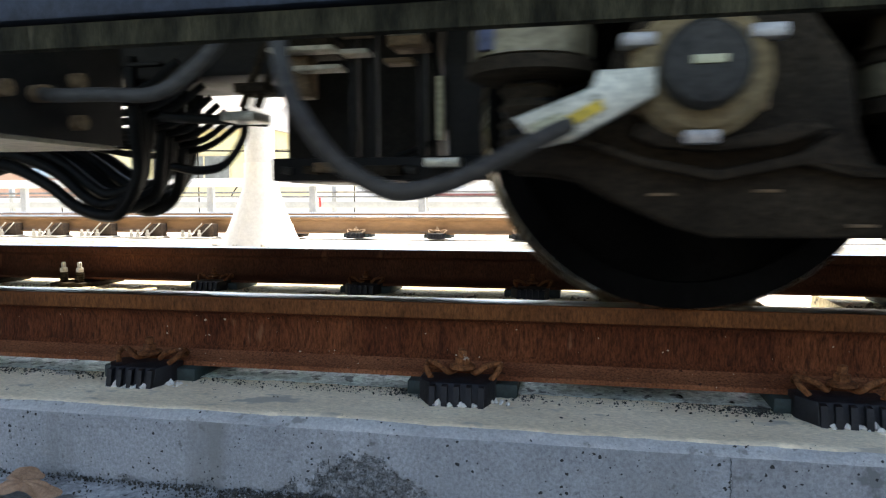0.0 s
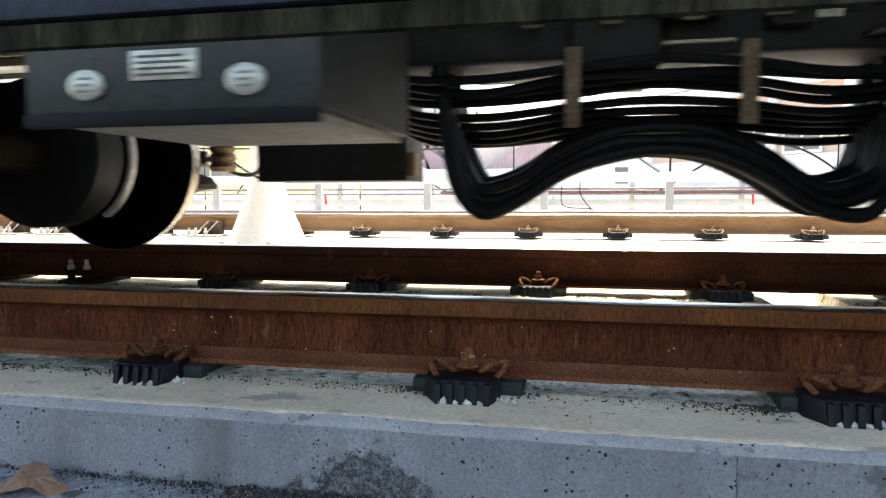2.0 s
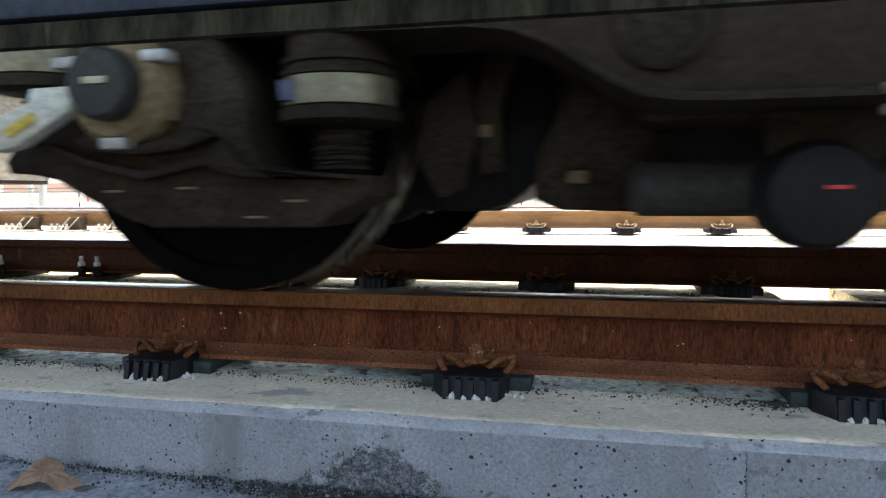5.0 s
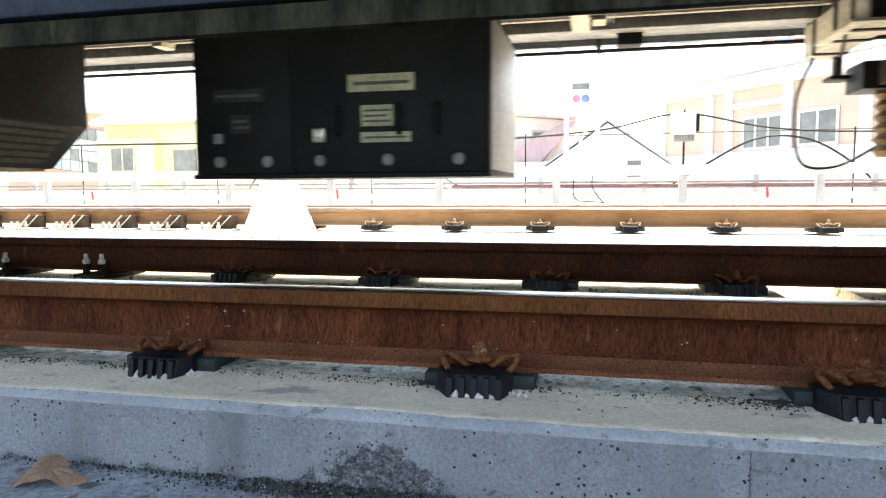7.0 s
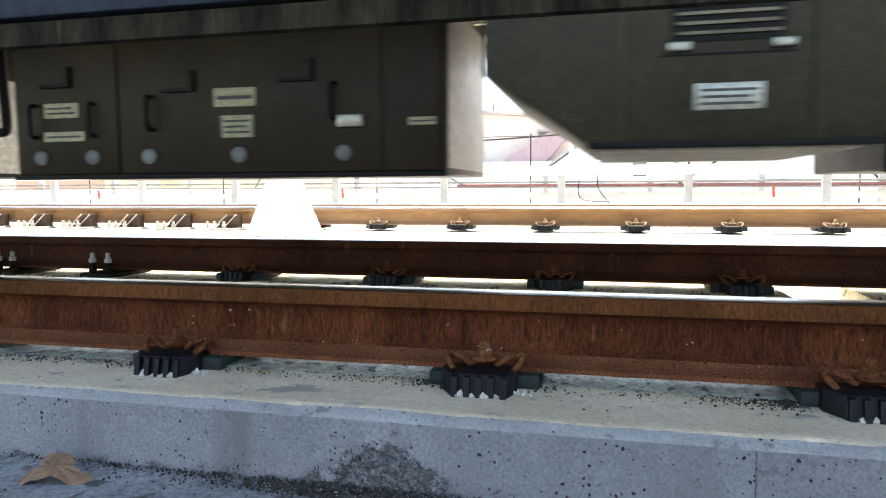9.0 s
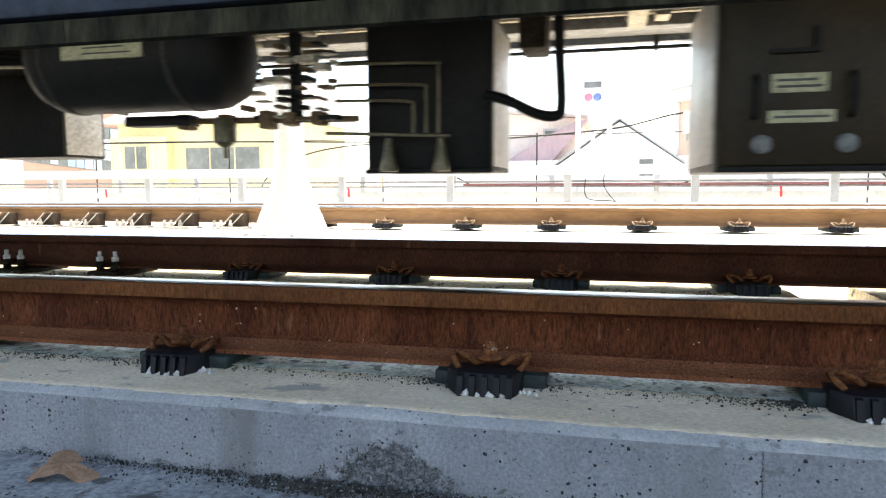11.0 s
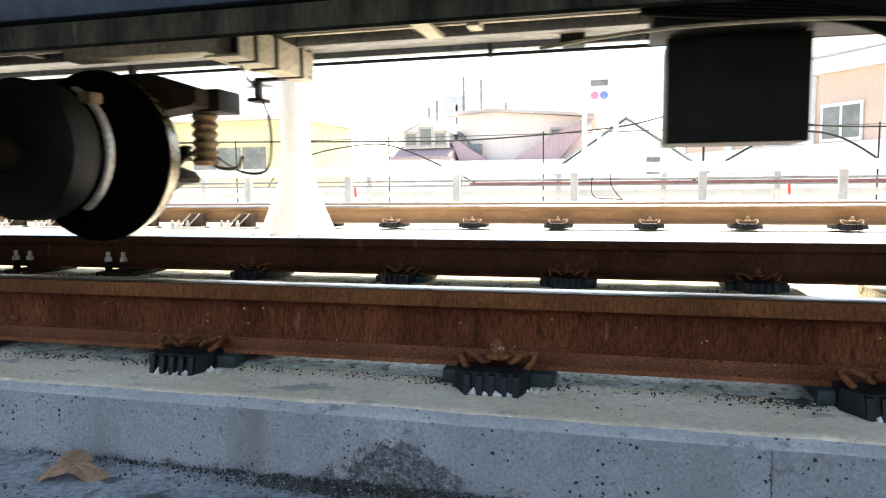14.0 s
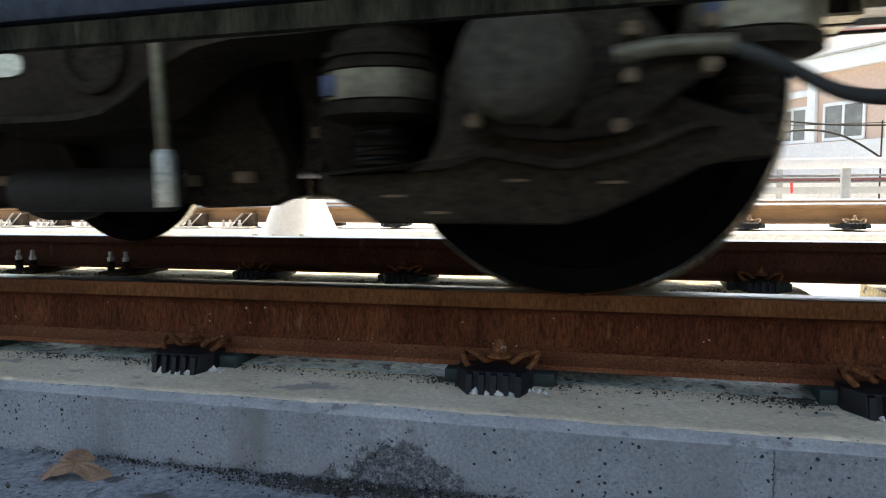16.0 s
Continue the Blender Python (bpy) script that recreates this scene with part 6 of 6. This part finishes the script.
part("loop_hose", tube(new_bm(), [(7.85, -0.58, 0.97), (7.85, -0.58, 0.62), (7.855, -0.58, 0.47), (7.87, -0.58, 0.39), (7.895, -0.58, 0.343), (7.945, -0.58, 0.284), (8.01, -0.58, 0.247), (8.055, -0.58, 0.243), (8.11, -0.57, 0.256), (8.16, -0.55, 0.28), (8.22, -0.50, 0.315), (8.27, -0.44, 0.345)], 0.0135, 10, 6), DUSTY_RUBBER, lead, "thick grey looped hose")
part("hose_fitting", rod(new_bm(), (8.215, -0.45, 0.330), (8.262, -0.44, 0.350), 0.017), LABEL, lead, "pale hose fitting")
part("tilted_link", rod(new_bm(), (6.95, 0.5, 0.500), (7.32, 0.5, 0.475), 0.016), BLACK, lead)
part("ring_hose", tube(new_bm(), [(7.24, 0.5, 0.52), (7.235, 0.5, 0.43), (7.17, 0.5, 0.345), (7.08, 0.5, 0.325), (6.98, 0.5, 0.34)], 0.014, 8, 6), RUBBER, lead, "black curved hose")
part("lower_tray", box(new_bm(), 7.39, 8.25, 0.37, 0.45, 0.285, 0.352, 0.006), BLACK, lead)
part("hanger_plate", prism(new_bm(), [(7.92, 0.29), (8.12, 0.29), (8.14, 1.0), (7.93, 1.0), (7.90, 0.62)], 0.43, 0.47, "y", 0.004), BLACK, lead, "black hanger plate")
part("pale_strip", box(new_bm(), 7.885, 7.905, 0.40, 0.425, 0.40, 0.58, 0.003), LABEL, lead)
for x, w in ((7.43, 0.03), (7.50, 0.05), (7.58, 0.06), (7.70, 0.025), (7.79, 0.05)):
    part("tray_fitting", rod(new_bm(), (x, 0.36, 0.318), (x + w, 0.36, 0.312), 0.012), (STEEL, BROWN, DARK_GREY)[int(x * 100) % 3], lead)
for x in (7.616, 7.676, 7.824):
    part("hanger_bar", box(new_bm(), x, x + 0.024, 0.42, 0.46, 0.33, 1.05, 0.004), BLACK, lead, "black upright hanger bar")
part("drooping_hose", tube(new_bm(), [(7.75, 0.42, 0.33), (7.79, 0.41, 0.295), (7.84, 0.41, 0.288), (7.89, 0.42, 0.32)], 0.012, 8, 5), RUBBER, lead)
part("curled_hose", tube(new_bm(), [(7.86, 0.46, 0.70), (7.875, 0.46, 0.60), (7.915, 0.46, 0.49), (7.86, 0.46, 0.40), (7.76, 0.46, 0.36)], 0.011, 8, 6), RUBBER, lead)
for x0, x1, z in ((7.40, 7.60, 0.66), (7.48, 7.62, 0.605), (7.61, 7.70, 0.70), (7.62, 7.70, 0.645), (7.76, 7.85, 0.69), (7.75, 7.83, 0.615)):
    part("pale_strip", box(new_bm(), x0, x1, 0.33, 0.40, z - 0.006, z + 0.007, 0.002), (CREAM, BROWN)[int(x0 * 100) % 2], lead)

# ---- coupling between the cars: shank, cables, bellows ----
part("coupler_shank", box(new_bm(), 5.37, 6.42, 0.60, 1.0, 0.64, 0.82, 0.02), BLACK, car, "black coupler shank")
part("coupler_head", box(new_bm(), 6.18, 6.44, 0.52, 1.04, 0.60, 0.88, 0.02), BLACK, car)
part("coupler_shank", box(new_bm(), 6.13, 7.3, 0.60, 1.0, 0.64, 0.82, 0.02), BLACK, lead, "black coupler shank")
for k in range(34):
    x, z, w = clutter.uniform(5.75, 6.75), clutter.uniform(0.66, 1.02), clutter.uniform(0.03, 0.2)
    part("coupler_fitting", box(new_bm(), x, x + w, 0.45 + clutter.uniform(0, 0.15), 0.70, z, z + clutter.uniform(0.01, 0.06), 0.004), clutter.choice((BLACK, BLACK, BLACK, BLACK, BLACK, BROWN, CREAM)), lead)
for x, owner in ((6.07, car), (6.30, car), (6.2, lead), (6.42, lead)):
    part("pale_fitting", box(new_bm(), x - 0.03, x + 0.03, 0.43, 0.52, 0.72, 0.78, 0.006), LABEL, owner)
for k in range(9):
    y, o, w, v = 0.60 + 0.04 * (k * 7 % 10), -0.004 + 0.0125 * k, rnd.uniform(-0.03, 0.03), rnd.uniform(-0.012, 0.012)
    pts = [(5.46 - 0.006 * k, y, 0.64), (5.468, y, 0.54), (5.482 - 0.5 * v, y, 0.418), (5.502, y, 0.30 + o), (5.545, y, 0.215 + o), (5.60 + 0.4 * w, y, 0.182 + o), (5.71, y, 0.222 + o + v), (5.85, y, 0.310 + o + v), (5.99, y, 0.356 + o), (6.12, y, 0.372 + o + v), (6.27, y, 0.356 + o), (6.42, y, 0.29 + o - v), (6.545, y, 0.205 + o), (6.645 + w, y, 0.178 + o), (6.735, y, 0.225 + o), (6.772 + 0.4 * w, y, 0.33 + o), (6.775, y, 0.47), (6.77 + 0.008 * k, y, 0.72)]
    part("jumper_cable", tube(new_bm(), pts, 0.0225, 10, 5), RUBBER, lead, "thick black jumper cable")
for k, z in enumerate((0.632, 0.615, 0.598, 0.580, 0.545, 0.525, 0.508, 0.490, 0.472)):
    y, v = 0.52 + 0.05 * k, rnd.uniform(-0.012, 0.012)
    part("jumper_hose", tube(new_bm(), [(5.2, y, z + 0.03 + v), (5.35, y, z - 0.04), (5.6, y, z - 0.06 + v), (5.87, y, z - 0.03), (6.1, y, z - 0.02 + v), (6.35, y, z - 0.03), (6.6, y, z - 0.06 - v), (6.85, y, z - 0.04), (7.0, y, z + 0.05)], 0.0135, 8, 5), RUBBER, lead, "black jumper hose")
part("coupler_tray", box(new_bm(), 5.50, 6.72, 0.95, 1.10, 0.655, 0.70, 0.006), BLACK, lead)
for x in (5.87, 6.35):
    part("cable_strap", box(new_bm(), x - 0.022, x + 0.022, 0.50, 0.515, 0.43, 0.66, 0.004), BROWN, lead, "ochre cable strap")
b = new_bm()
for k in range(6):
    box(b, 5.74 + 0.12 * k, 5.80 + 0.12 * k, 0.15, 1.35, 1.02, 3.1, 0.01)
    box(b, 5.79 + 0.12 * k, 5.86 + 0.12 * k, 0.19, 1.31, 1.05, 3.06)
part("gangway_bellows", b, BLACK, lead, "black folded gangway bellows")


def motions():
    walk(car, [(t, pose(d, 0, 0)) for t, d in TRAVEL])
    walk(lead, [(t, pose(d + COUPLED, 0, 0)) for t, d in TRAVEL])
    seconds, ways = [t for t, d in TRAVEL], [d for t, d in TRAVEL]
    for ax, x in WHEELSETS:
        rows = []
        for k in range(65):
            t = 0.25 * k
            turned = math.degrees((np.interp(t, seconds, ways) - ways[0]) / WHEEL_R) + 37 * x
            rows.append((t, pose(x, GAUGE_MID, WHEEL_R, 0, turned, 0)))
        walk(ax, rows)


motions()
